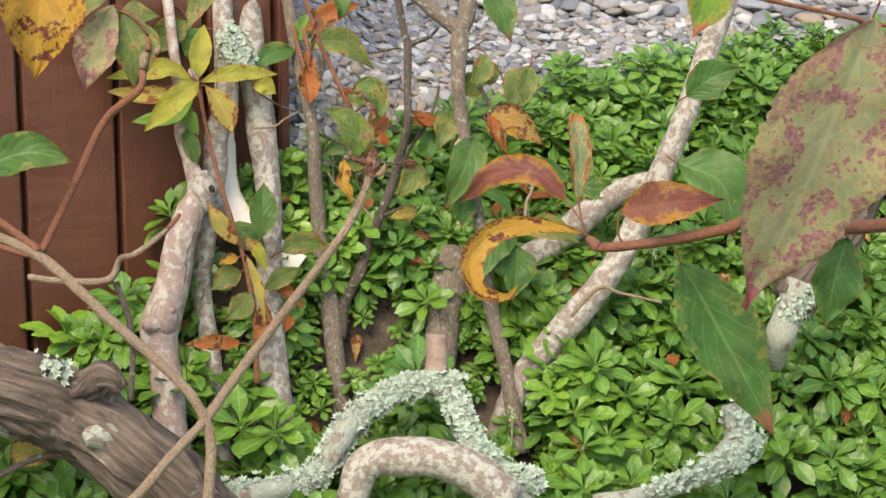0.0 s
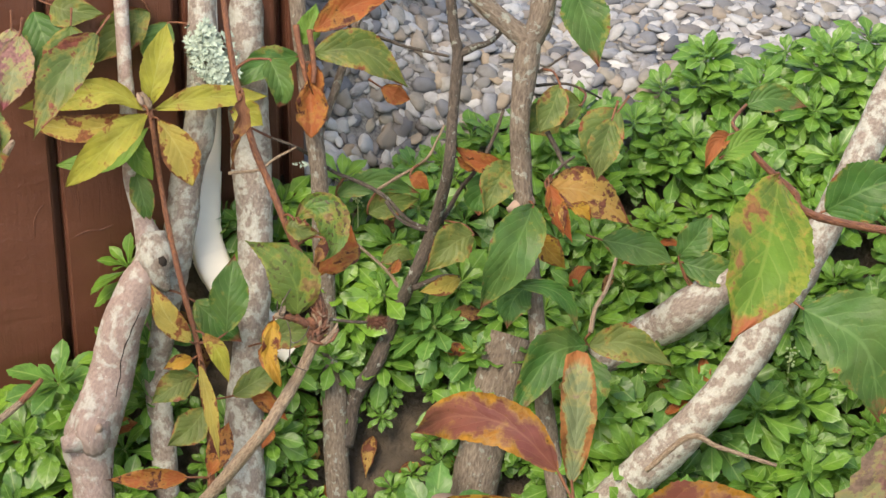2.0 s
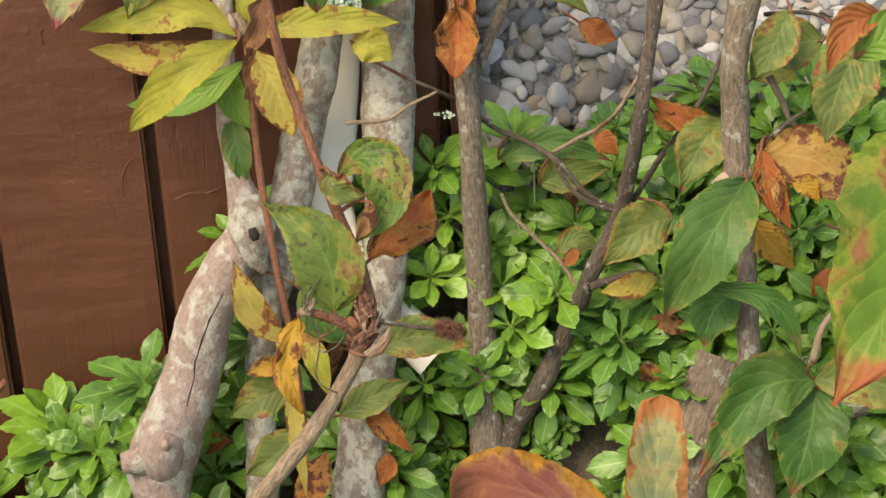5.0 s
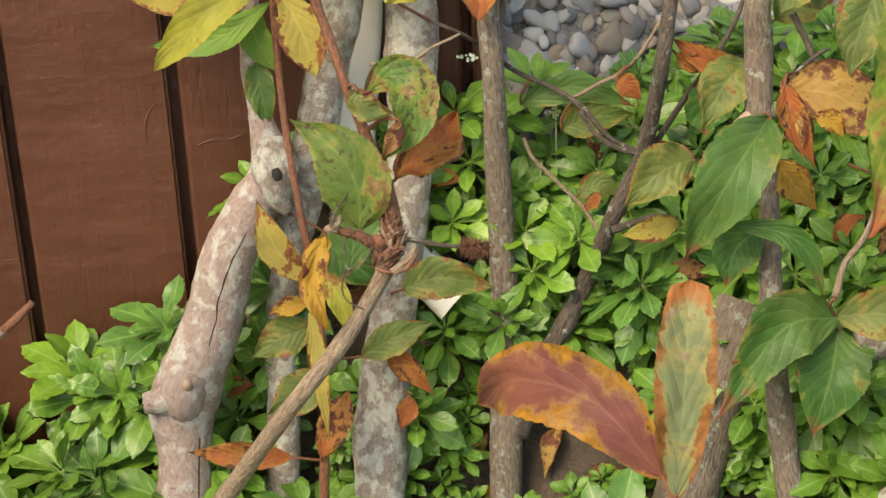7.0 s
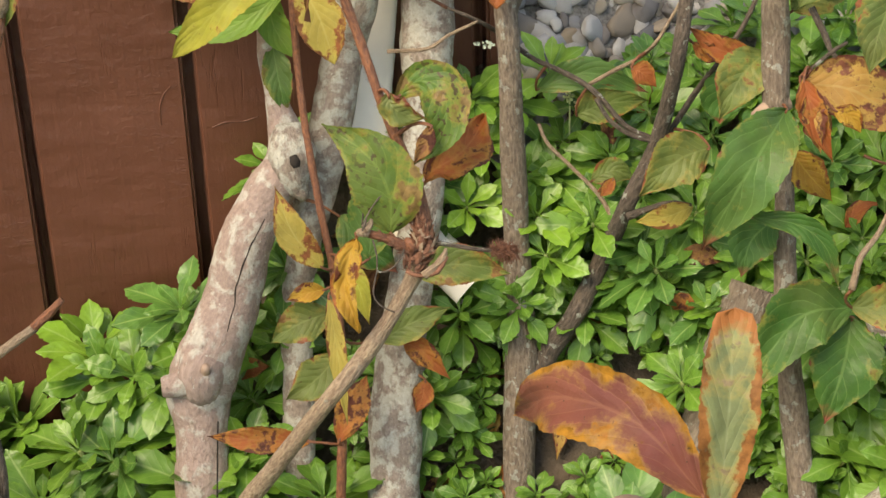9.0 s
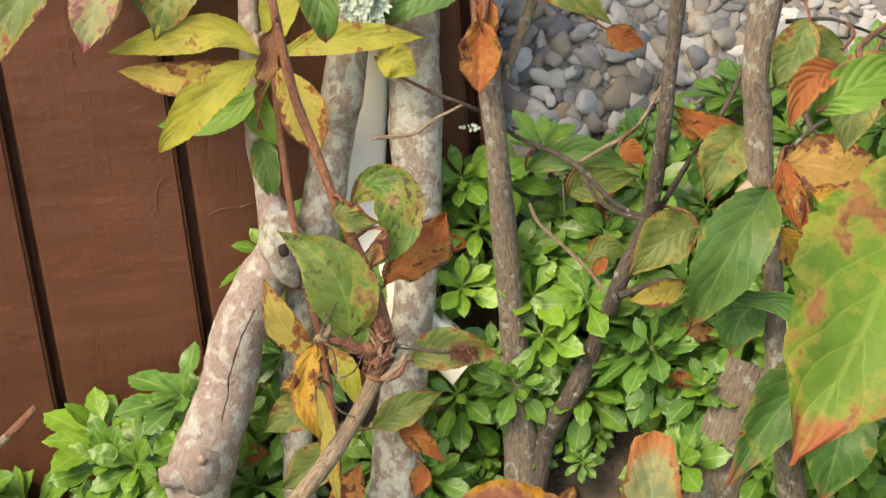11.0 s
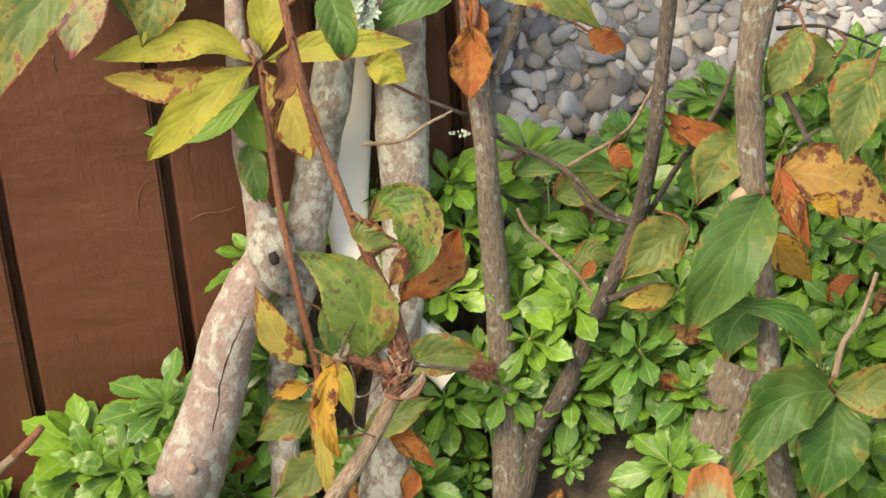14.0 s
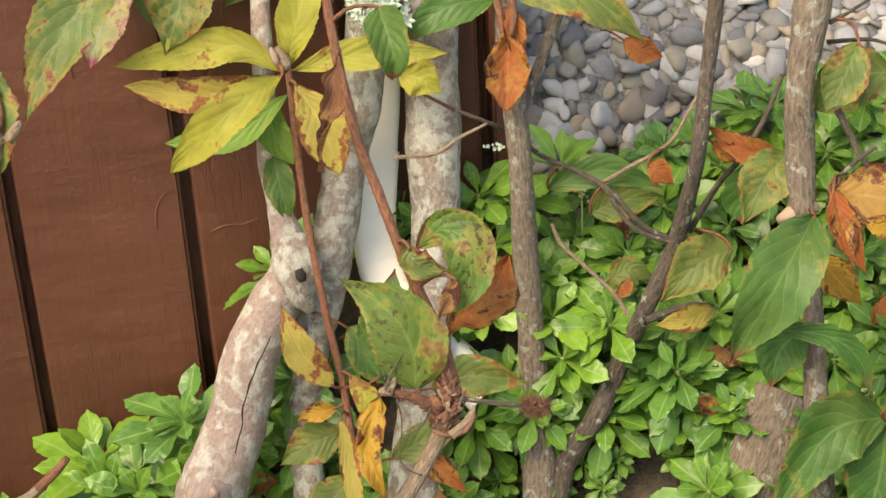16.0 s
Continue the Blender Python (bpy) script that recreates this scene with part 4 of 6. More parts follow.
leaf(shrub_1, "green", 0.0483, [(-0.303, 2.792, 0.276), (-0.304, 2.812, 0.320), (-0.302, 2.833, 0.364)])
leaf(shrub_1, "rust", 0.0220, [(-0.264, 2.822, 0.137), (-0.264, 2.815, 0.122), (-0.267, 2.805, 0.108)])
limb(shrub_1, "bud", "twig", [(-0.4190, 2.8759, 0.5256, 0.0052), (-0.4223, 2.8778, 0.5354, 0.0060), (-0.4282, 2.8788, 0.5463, 0.0022)], rough=0.3)
limb(shrub_1, "bud_scale", "cutwood", [(-0.4234, 2.8705, 0.5328, 0.0022), (-0.4275, 2.8714, 0.5410, 0.0036), (-0.4300, 2.8726, 0.5480, 0.0010)])
# leaves over the wall, upper part
leaf(shrub_1, "pink", 0.0487, [(-0.557, 2.832, 0.623), (-0.559, 2.809, 0.581), (-0.566, 2.787, 0.543)])
leaf(shrub_1, "dull", 0.0632, [(-0.512, 2.879, 0.624), (-0.510, 2.861, 0.585), (-0.517, 2.837, 0.544)], fold=0.2)
leaf(shrub_1, "dull", 0.0521, [(-0.446, 2.971, 0.620), (-0.478, 2.953, 0.594), (-0.509, 2.931, 0.559)])
leaf(shrub_1, "green", 0.0550, [(-0.567, 2.898, 0.633), (-0.545, 2.882, 0.589), (-0.534, 2.864, 0.546)])
leaf(shrub_1, "green", 0.0425, [(-0.424, 2.979, 0.605), (-0.438, 2.965, 0.579), (-0.446, 2.951, 0.553)])
leaf(shrub_1, "pink", 0.0504, [(-0.583, 2.866, 0.620), (-0.579, 2.850, 0.583), (-0.578, 2.830, 0.539)])
leaf(shrub_1, "dull", 0.0454, [(-0.547, 2.905, 0.640), (-0.526, 2.906, 0.634), (-0.482, 2.913, 0.631)])
# ---- the near shrub with the bare twig ----
shrub_3 = thing("shrub", (-0.55, 2.55, 0.0), "near shrub with a leaning rough trunk and bare tan twigs", "shrub", "shrubs")
limb(shrub_3, "trunk", "rough", [(-0.826, 2.446, 0.160, 0.0631), (-0.658, 2.438, 0.124, 0.0610), (-0.567, 2.479, 0.076, 0.0600), (-0.472, 2.464, 0.014, 0.0600), (-0.389, 2.466, -0.067, 0.0583), (-0.310, 2.447, -0.151, 0.0562)], label="leaning grey-brown trunk with deep bark furrows")
limb(shrub_3, "twig", "twig", [(-0.535, 2.295, -0.097, 0.0081), (-0.438, 2.317, -0.001, 0.0077), (-0.382, 2.332, 0.063, 0.0073), (-0.346, 2.380, 0.094, 0.0074), (-0.295, 2.436, 0.159, 0.0075), (-0.158, 2.431, 0.346, 0.0064), (-0.135, 2.460, 0.381, 0.0063), (-0.121, 2.480, 0.407, 0.0060), (-0.113, 2.495, 0.427, 0.0060), (-0.110, 2.501, 0.436, 0.0072), (-0.109, 2.504, 0.442, 0.0064)], label="bare tan twig")
limb(shrub_3, "twig", "red", [(-0.108, 2.504, 0.440, 0.0066), (-0.1085, 2.511, 0.466, 0.0068), (-0.117, 2.520, 0.491, 0.0058), (-0.131, 2.528, 0.514, 0.0044), (-0.148, 2.532, 0.550, 0.0036), (-0.167, 2.542, 0.588, 0.0036), (-0.182, 2.549, 0.618, 0.0036), (-0.195, 2.559, 0.652, 0.0034), (-0.204, 2.568, 0.678, 0.0034), (-0.214, 2.580, 0.711, 0.0032), (-0.229, 2.604, 0.774, 0.0030)], label="reddish hairy twig")
limb(shrub_3, "tendril", "dark", [(-0.145, 2.488, 0.470, 0.0006), (-0.145, 2.494, 0.483, 0.0006), (-0.138, 2.502, 0.493, 0.0006), (-0.129, 2.512, 0.503, 0.0006)])
limb(shrub_3, "twig", "red", [(-0.401, 2.427, 0.369, 0.0037), (-0.392, 2.436, 0.378, 0.0035), (-0.384, 2.445, 0.388, 0.0026)])
limb(shrub_3, "twig", "twig", [(-0.696, 2.443, 0.368, 0.0070), (-0.589, 2.433, 0.325, 0.0082), (-0.481, 2.412, 0.233, 0.0078), (-0.398, 2.396, 0.162, 0.0074), (-0.360, 2.386, 0.122, 0.0074), (-0.337, 2.374, 0.066, 0.0078), (-0.340, 2.351, -0.031, 0.0082)])
limb(shrub_3, "twig", "red", [(-0.585, 2.435, 0.333, 0.0059), (-0.540, 2.456, 0.426, 0.0059), (-0.496, 2.477, 0.518, 0.0059), (-0.443, 2.473, 0.566, 0.0056), (-0.440, 2.490, 0.598, 0.0052)])
limb(shrub_3, "twig", "red", [(-0.589, 2.435, 0.333, 0.0066), (-0.622, 2.440, 0.357, 0.0062), (-0.672, 2.448, 0.392, 0.0058)])
limb(shrub_3, "twig", "twig", [(-0.605, 2.426, 0.296, 0.0049), (-0.555, 2.425, 0.291, 0.0049), (-0.489, 2.426, 0.293, 0.0054), (-0.471, 2.432, 0.322, 0.0049), (-0.444, 2.391, 0.339, 0.0043), (-0.422, 2.408, 0.352, 0.0041), (-0.400, 2.428, 0.369, 0.0037)])
limb(shrub_3, "twig", "dark", [(-0.481, 2.444, 0.285, 0.0046), (-0.460, 2.431, 0.228, 0.0046), (-0.455, 2.418, 0.171, 0.0042), (-0.457, 2.405, 0.115, 0.0037)])
limb(shrub_3, "twig", "dark", [(-0.686, 2.454, -0.029, 0.0051), (-0.592, 2.463, 0.009, 0.0051), (-0.506, 2.457, -0.019, 0.0060), (-0.446, 2.451, -0.044, 0.0069)])
# the joint of the hairy twig: side shoots, scars, scales and dry buds
limb(shrub_3, "shoot", "red", [(-0.1082, 2.4955, 0.4530, 0.0042), (-0.1192, 2.4934, 0.4587, 0.0036), (-0.1307, 2.4904, 0.4635, 0.0030), (-0.1419, 2.4863, 0.4665, 0.0030)], rough=0.12)
limb(shrub_3, "shoot", "dark", [(-0.0982, 2.5076, 0.4570, 0.0019), (-0.0858, 2.5121, 0.4549, 0.0016), (-0.0725, 2.5167, 0.4524, 0.0015), (-0.0563, 2.5228, 0.4508, 0.0017)], rough=0.12)
limb(shrub_3, "shoot", "twig", [(-0.0988, 2.4889, 0.4388, 0.0034), (-0.0924, 2.4955, 0.4446, 0.0026), (-0.0879, 2.5012, 0.4506, 0.0022), (-0.0877, 2.5044, 0.4558, 0.0008)], rough=0.25)
limb(shrub_3, "shoot", "scale", [(-0.1103, 2.4857, 0.4427, 0.0014), (-0.1006, 2.4881, 0.4389, 0.0018), (-0.0901, 2.4946, 0.4413, 0.0020), (-0.0857, 2.5021, 0.4504, 0.0010)], rough=0.3)
limb(shrub_3, "bud", "red", [(-0.1152, 2.4949, 0.4622, 0.0016), (-0.1111, 2.4953, 0.4595, 0.0032), (-0.1075, 2.4943, 0.4547, 0.0026)], rough=0.35)
limb(shrub_3, "bud", "twig", [(-0.1380, 2.4856, 0.4662, 0.0028), (-0.1430, 2.4841, 0.4680, 0.0036), (-0.1464, 2.4818, 0.4672, 0.0018)], rough=0.3)
limb(shrub_3, "bud_scale", "twig", [(-0.1406, 2.4842, 0.4705, 0.0030), (-0.1382, 2.4872, 0.4735, 0.0024), (-0.1377, 2.4895, 0.4769, 0.0008)], rough=0.3)
limb(shrub_3, "bud", "scale", [(-0.0598, 2.5218, 0.4517, 0.0015), (-0.0548, 2.5234, 0.4508, 0.0034), (-0.0491, 2.5252, 0.4498, 0.0038), (-0.0422, 2.5274, 0.4488, 0.0012)], rough=0.3, label="fuzzy dried bud")
limb(shrub_3, "bud_scar", "cutwood", [(-0.0993, 2.4993, 0.4652, 0.0024), (-0.0989, 2.4991, 0.4644, 0.0020)])
limb(shrub_3, "bud_scar", "cutwood", [(-0.1095, 2.4668, 0.4201, 0.0022), (-0.1090, 2.4666, 0.4194, 0.0018)])
limb(shrub_3, "tendril", "dark", [(-0.1337, 2.4818, 0.4646, 0.0006), (-0.1293, 2.4783, 0.4549, 0.0006), (-0.1272, 2.4730, 0.4444, 0.0006), (-0.1270, 2.4657, 0.4324, 0.0006), (-0.1213, 2.4633, 0.4241, 0.0006), (-0.1104, 2.4657, 0.4191, 0.0006)])
limb(shrub_3, "tendril", "dark", [(-0.1126, 2.4885, 0.4577, 0.0007), (-0.1154, 2.4816, 0.4486, 0.0007), (-0.1229, 2.4750, 0.4440, 0.0007), (-0.1274, 2.4736, 0.4454, 0.0007)])
limb(shrub_3, "tendril", "dark", [(-0.1391, 2.4844, 0.4783, 0.0006), (-0.1405, 2.4793, 0.4707, 0.0006), (-0.1392, 2.4860, 0.4811, 0.0006), (-0.1316, 2.4975, 0.4946, 0.0006), (-0.1215, 2.5079, 0.5044, 0.0006)])
leaf(shrub_3, "spotted", 0.0500, [(-0.1269, 2.4975, 0.4637), (-0.1288, 2.5008, 0.4934), (-0.1456, 2.5032, 0.5189), (-0.1803, 2.5019, 0.5384)], fold=0.18, bend=0.03, shape=0.8, label="green leaf with brown spots")
leaf(shrub_3, "spotted", 0.0350, [(-0.1370, 2.5359, 0.5512), (-0.1222, 2.5416, 0.5636), (-0.1039, 2.5394, 0.5609), (-0.0967, 2.5320, 0.5431), (-0.1024, 2.5255, 0.5255), (-0.1168, 2.5181, 0.5102)], fold=0.1, bend=0.0, face=(0.35, -0.8, 0.5), shape=0.9, label="curled green leaf")
leaf(shrub_3, "bronze", 0.0230, [(-0.1364, 2.5211, 0.5604), (-0.1326, 2.5189, 0.5518), (-0.1230, 2.5209, 0.5460), (-0.1093, 2.5260, 0.5428)], fold=0.1, bend=0.0, wave=0.15, face=(0.2, -0.95, 0.1), label="olive underside of the curled leaf")
leaf(shrub_3, "rust", 0.0340, [(-0.1176, 2.5343, 0.4881), (-0.1160, 2.5499, 0.4930), (-0.1051, 2.5641, 0.4989), (-0.0990, 2.5831, 0.5073), (-0.0980, 2.6012, 0.5194)], shape=1.1, point=0.05, fold=0.3, ragged=0.3, wave=0.25, label="curled rust-brown leaf")
leaf(shrub_3, "amber", 0.0215, [(-0.1473, 2.4827, 0.4625), (-0.1474, 2.4708, 0.4514), (-0.1471, 2.4652, 0.4338), (-0.1377, 2.4561, 0.4197), (-0.1333, 2.4535, 0.4043)], fold=0.45, shape=0.8, point=0.1, ragged=0.5, wave=0.3, twist=0.9, label="withered amber leaf")
leaf(shrub_3, "dead", 0.0115, [(-0.1929, 2.5493, 0.6781), (-0.1912, 2.5383, 0.6611), (-0.1872, 2.5310, 0.6451), (-0.1905, 2.5242, 0.6263), (-0.1970, 2.5196, 0.6062)], fold=0.7, ragged=1.3, wave=0.5, twist=1.4, label="shrivelled dark red leaf")
leaf(shrub_3, "green", 0.0270, [(-0.1705, 2.5702, 0.7061), (-0.1601, 2.5599, 0.6934), (-0.1536, 2.5553, 0.6769), (-0.1589, 2.5607, 0.6596)], fold=0.6, shape=0.7, label="dark green curled leaf with a brown base")
leaf(shrub_3, "bronze", 0.0440, [(-0.324, 2.510, 0.740), (-0.350, 2.477, 0.703), (-0.368, 2.441, 0.651)], fold=0.3)
leaf(shrub_3, "green", 0.0598, [(-0.667, 2.412, 0.457), (-0.594, 2.417, 0.478), (-0.530, 2.414, 0.467)])
leaf(shrub_3, "pink", 0.0605, [(-0.481, 2.495, 0.685), (-0.509, 2.480, 0.621), (-0.521, 2.467, 0.561)], fold=0.3)
leaf(shrub_3, "dull", 0.0660, [(-0.472, 2.513, 0.675), (-0.455, 2.501, 0.619), (-0.451, 2.488, 0.563)])
leaf(shrub_3, "amber", 0.1039, [(-0.484, 2.133, 0.805), (-0.497, 2.111, 0.710), (-0.503, 2.092, 0.626)], fold=0.5)
leaf(shrub_3, "brownyellow", 0.0519, [(-0.658, 2.485, 0.014), (-0.623, 2.483, 0.006), (-0.562, 2.485, 0.015)])
leaf(shrub_3, "yellow", 0.0309, [(-0.588, 2.468, 0.030), (-0.571, 2.467, 0.026), (-0.558, 2.466, 0.022)])
leaf(shrub_3, "dull", 0.0485, [(-0.556, 2.461, 0.671), (-0.524, 2.465, 0.687), (-0.475, 2.469, 0.703)])
# ---- the branch that reaches in close to the eye ----
shrub_4 = thing("shrub", (0.75, 2.15, 0.0), "close shrub branch with large autumn-coloured leaves", "shrub", "shrubs")
limb(shrub_4, "branch", "red", [(0.7520, 2.3540, 0.4250, 0.0104), (0.5790, 2.3390, 0.4000, 0.0098), (0.4351, 2.2553, 0.4324, 0.0085), (0.3754, 2.2481, 0.4144, 0.0078), (0.2828, 2.2429, 0.3969, 0.0070), (0.2118, 2.2458, 0.3884, 0.0066), (0.2017, 2.2492, 0.3944, 0.0050), (0.1949, 2.2529, 0.4016, 0.0035)], label="red-brown branch")
limb(shrub_4, "trunk", "grey", [(1.043, 2.081, -0.314, 0.0341), (0.926, 2.166, 0.054, 0.0303), (0.847, 2.223, 0.305, 0.0228), (0.858, 2.308, 0.347, 0.0180), (0.872, 2.357, 0.561, 0.0157)])
limb(shrub_4, "node", "red", [(0.2096, 2.2459, 0.3883, 0.0060), (0.2017, 2.2492, 0.3944, 0.0075), (0.1938, 2.2530, 0.4016, 0.0040)], rough=0.2)
leaf(shrub_4, "maroon", 0.0450, [(0.166, 2.288, 0.446), (0.122, 2.305, 0.474), (0.068, 2.330, 0.466), (0.022, 2.364, 0.424)], fold=0.35, label="maroon leaf with an orange rim")
leaf(shrub_4, "sage", 0.0310, [(0.181, 2.262, 0.452), (0.179, 2.279, 0.512), (0.176, 2.294, 0.563)], fold=0.3, shape=1.15, point=-0.35, label="greyed green leaf with a russet rim")
leaf(shrub_4, "amber", 0.0330, [(0.1911, 2.2769, 0.4013), (0.1289, 2.2816, 0.4065), (0.0697, 2.2773, 0.3972), (0.0312, 2.2601, 0.3635), (0.0410, 2.2417, 0.3259), (0.0807, 2.2387, 0.3181), (0.1038, 2.2486, 0.3371)], fold=0.4, label="curled amber leaf")
leaf(shrub_4, "maroon", 0.0600, [(0.2377, 2.2483, 0.4372), (0.2972, 2.2462, 0.4472), (0.3743, 2.2389, 0.4576)], fold=0.3)
leaf(shrub_4, "green", 0.1189, [(0.334, 2.339, 0.347), (0.383, 2.316, 0.243), (0.465, 2.286, 0.114)], fold=0.15)
leaf(shrub_4, "pink", 0.1950, [(0.5226, 2.1034, 0.7132), (0.4653, 2.1571, 0.5431), (0.3987, 2.1850, 0.3206)], fold=0.15, shape=0.9, label="large green and pink leaf")
leaf(shrub_4, "blush", 0.0680, [(0.3272, 2.2033, 0.7721), (0.3168, 2.1450, 0.7240), (0.3034, 2.0958, 0.6868)], fold=0.2, label="large yellow-green leaf blushed red")
leaf(shrub_4, "green", 0.0759, [(0.543, 2.246, 0.406), (0.521, 2.233, 0.347), (0.514, 2.219, 0.287)])
leaf(shrub_4, "green", 0.0816, [(0.597, 2.228, 0.548), (0.545, 2.221, 0.518), (0.516, 2.212, 0.482)])
leaf(shrub_4, "rust", 0.0142, [(0.289, 2.215, 0.796), (0.278, 2.206, 0.791), (0.273, 2.196, 0.775)], fold=0.5)
leaf(shrub_4, "fresh", 0.0199, [(0.282, 2.203, 0.781), (0.296, 2.215, 0.789), (0.318, 2.231, 0.797)])
leaf(shrub_4, "green", 0.0223, [(0.298, 2.278, 0.798), (0.316, 2.288, 0.801), (0.345, 2.297, 0.794)])
limb(shrub_4, "twig", "red", [(0.731, 2.340, 0.653, 0.0031), (0.516, 2.268, 0.701, 0.0031), (0.364, 2.217, 0.735, 0.0031), (0.339, 2.215, 0.755, 0.0029), (0.324, 2.215, 0.767, 0.0027), (0.309, 2.215, 0.781, 0.0023), (0.297, 2.217, 0.796, 0.0017)])
# old low limb between the stems, crack and knot hole of the pale trunk as dark solids
limb(shrub_2, "limb", "grey", [(-0.248, 2.981, 0.173, 0.0125), (-0.197, 2.988, 0.139, 0.0170), (-0.135, 2.999, 0.105, 0.0187), (-0.076, 3.016, 0.087, 0.0199), (-0.015, 3.032, 0.063, 0.0199)])
# thin strips on the bark, the crack's inner shade put into their colour
limb(shrub_1, "crack", "inner_shade", [(-0.404, 2.777, 0.307, 0.00031), (-0.407, 2.770, 0.298, 0.00068), (-0.409, 2.766, 0.292, 0.00050), (-0.412, 2.761, 0.285, 0.00081), (-0.414, 2.756, 0.276, 0.00050), (-0.421, 2.757, 0.263, 0.00081), (-0.422, 2.752, 0.254, 0.00050), (-0.424, 2.746, 0.243, 0.00081), (-0.422, 2.740, 0.231, 0.00050), (-0.424, 2.734, 0.220, 0.00068), (-0.425, 2.727, 0.207, 0.00031)], rough=0.3)
limb(shrub_1, "crack", "inner_shade", [(-0.423, 2.693, 0.127, 0.00081), (-0.419, 2.681, 0.100, 0.00081), (-0.413, 2.664, 0.061, 0.00081)])
limb(shrub_1, "knot", "mid", [(-0.413, 2.849, 0.373, 0.0136), (-0.404, 2.835, 0.350, 0.0206), (-0.397, 2.829, 0.324, 0.0152), (-0.388, 2.828, 0.308, 0.0054)], rough=0.22)
# solid bead on the knot, coloured as the shade within the hole
limb(shrub_1, "hole", "inner_shade", [(-0.390, 2.814, 0.359, 0.0037), (-0.387, 2.812, 0.354, 0.0053), (-0.385, 2.811, 0.349, 0.0032)])
limb(shrub_1, "knob", "pale", [(-0.455, 2.750, 0.168, 0.0248), (-0.458, 2.732, 0.164, 0.0246), (-0.457, 2.721, 0.151, 0.0229), (-0.458, 2.725, 0.127, 0.0165)], rough=0.12)
limb(shrub_3, "knot", "rough", [(-0.555, 2.464, 0.103, 0.0255), (-0.513, 2.451, 0.133, 0.0236), (-0.489, 2.441, 0.136, 0.0185), (-0.474, 2.438, 0.122, 0.0109)], rough=0.25)
limb(shrub_3, "stub", "crust", [(-0.492, 2.461, 0.043, 0.0191), (-0.507, 2.426, 0.049, 0.0182), (-0.520, 2.411, 0.052, 0.0154), (-0.528, 2.406, 0.051, 0.0100)], rough=0.35)
limb(shrub_3, "twig", "red", [(-0.663, 2.437, 0.344, 0.0049), (-0.613, 2.434, 0.330, 0.0054), (-0.585, 2.434, 0.327, 0.0058)])
limb(shrub_3, "bud", "twig", [(-0.438, 2.484, 0.594, 0.0053), (-0.437, 2.491, 0.607, 0.0065), (-0.435, 2.497, 0.617, 0.0065), (-0.435, 2.500, 0.624, 0.0032)], rough=0.25, label="green-tan terminal bud")
limb(shrub_3, "bud_scale", "red", [(-0.431, 2.488, 0.620, 0.0046), (-0.431, 2.493, 0.631, 0.0038), (-0.432, 2.498, 0.642, 0.0006)])
limb(shrub_3, "bud_scale", "twig", [(-0.420, 2.485, 0.616, 0.0042), (-0.415, 2.491, 0.625, 0.0033), (-0.414, 2.494, 0.628, 0.0010)])
limb(shrub_2, "leafstalk", "red", [(-0.265, 2.997, 0.608, 0.0042), (-0.254, 2.982, 0.570, 0.0037), (-0.246, 2.974, 0.546, 0.0032), (-0.240, 2.969, 0.529, 0.0026)])
limb(shrub_2, "leafstalk", "red", [(-0.246, 2.992, 0.605, 0.0037), (-0.237, 2.977, 0.567, 0.0034), (-0.235, 2.966, 0.544, 0.0026)])
leaf(shrub_3, "dead", 0.0130, [(-0.1051, 2.5237, 0.5391), (-0.1064, 2.5169, 0.5266), (-0.1121, 2.5083, 0.5152)], fold=0.4, wave=0.2)
leaf(shrub_2, "orange", 0.0215, [(0.081, 2.874, 0.462), (0.087, 2.866, 0.441), (0.098, 2.858, 0.415)], fold=0.6, ragged=0.3)
leaf(shrub_2, "amber", 0.0187, [(0.102, 2.877, 0.449), (0.116, 2.880, 0.442), (0.126, 2.879, 0.430)], fold=0.4, ragged=0.3)
leaf(shrub_2, "rust", 0.0179, [(-0.058, 2.997, 0.450), (-0.042, 3.000, 0.439), (-0.016, 3.012, 0.437)], fold=0.5, ragged=0.3)


leaf_stalks()


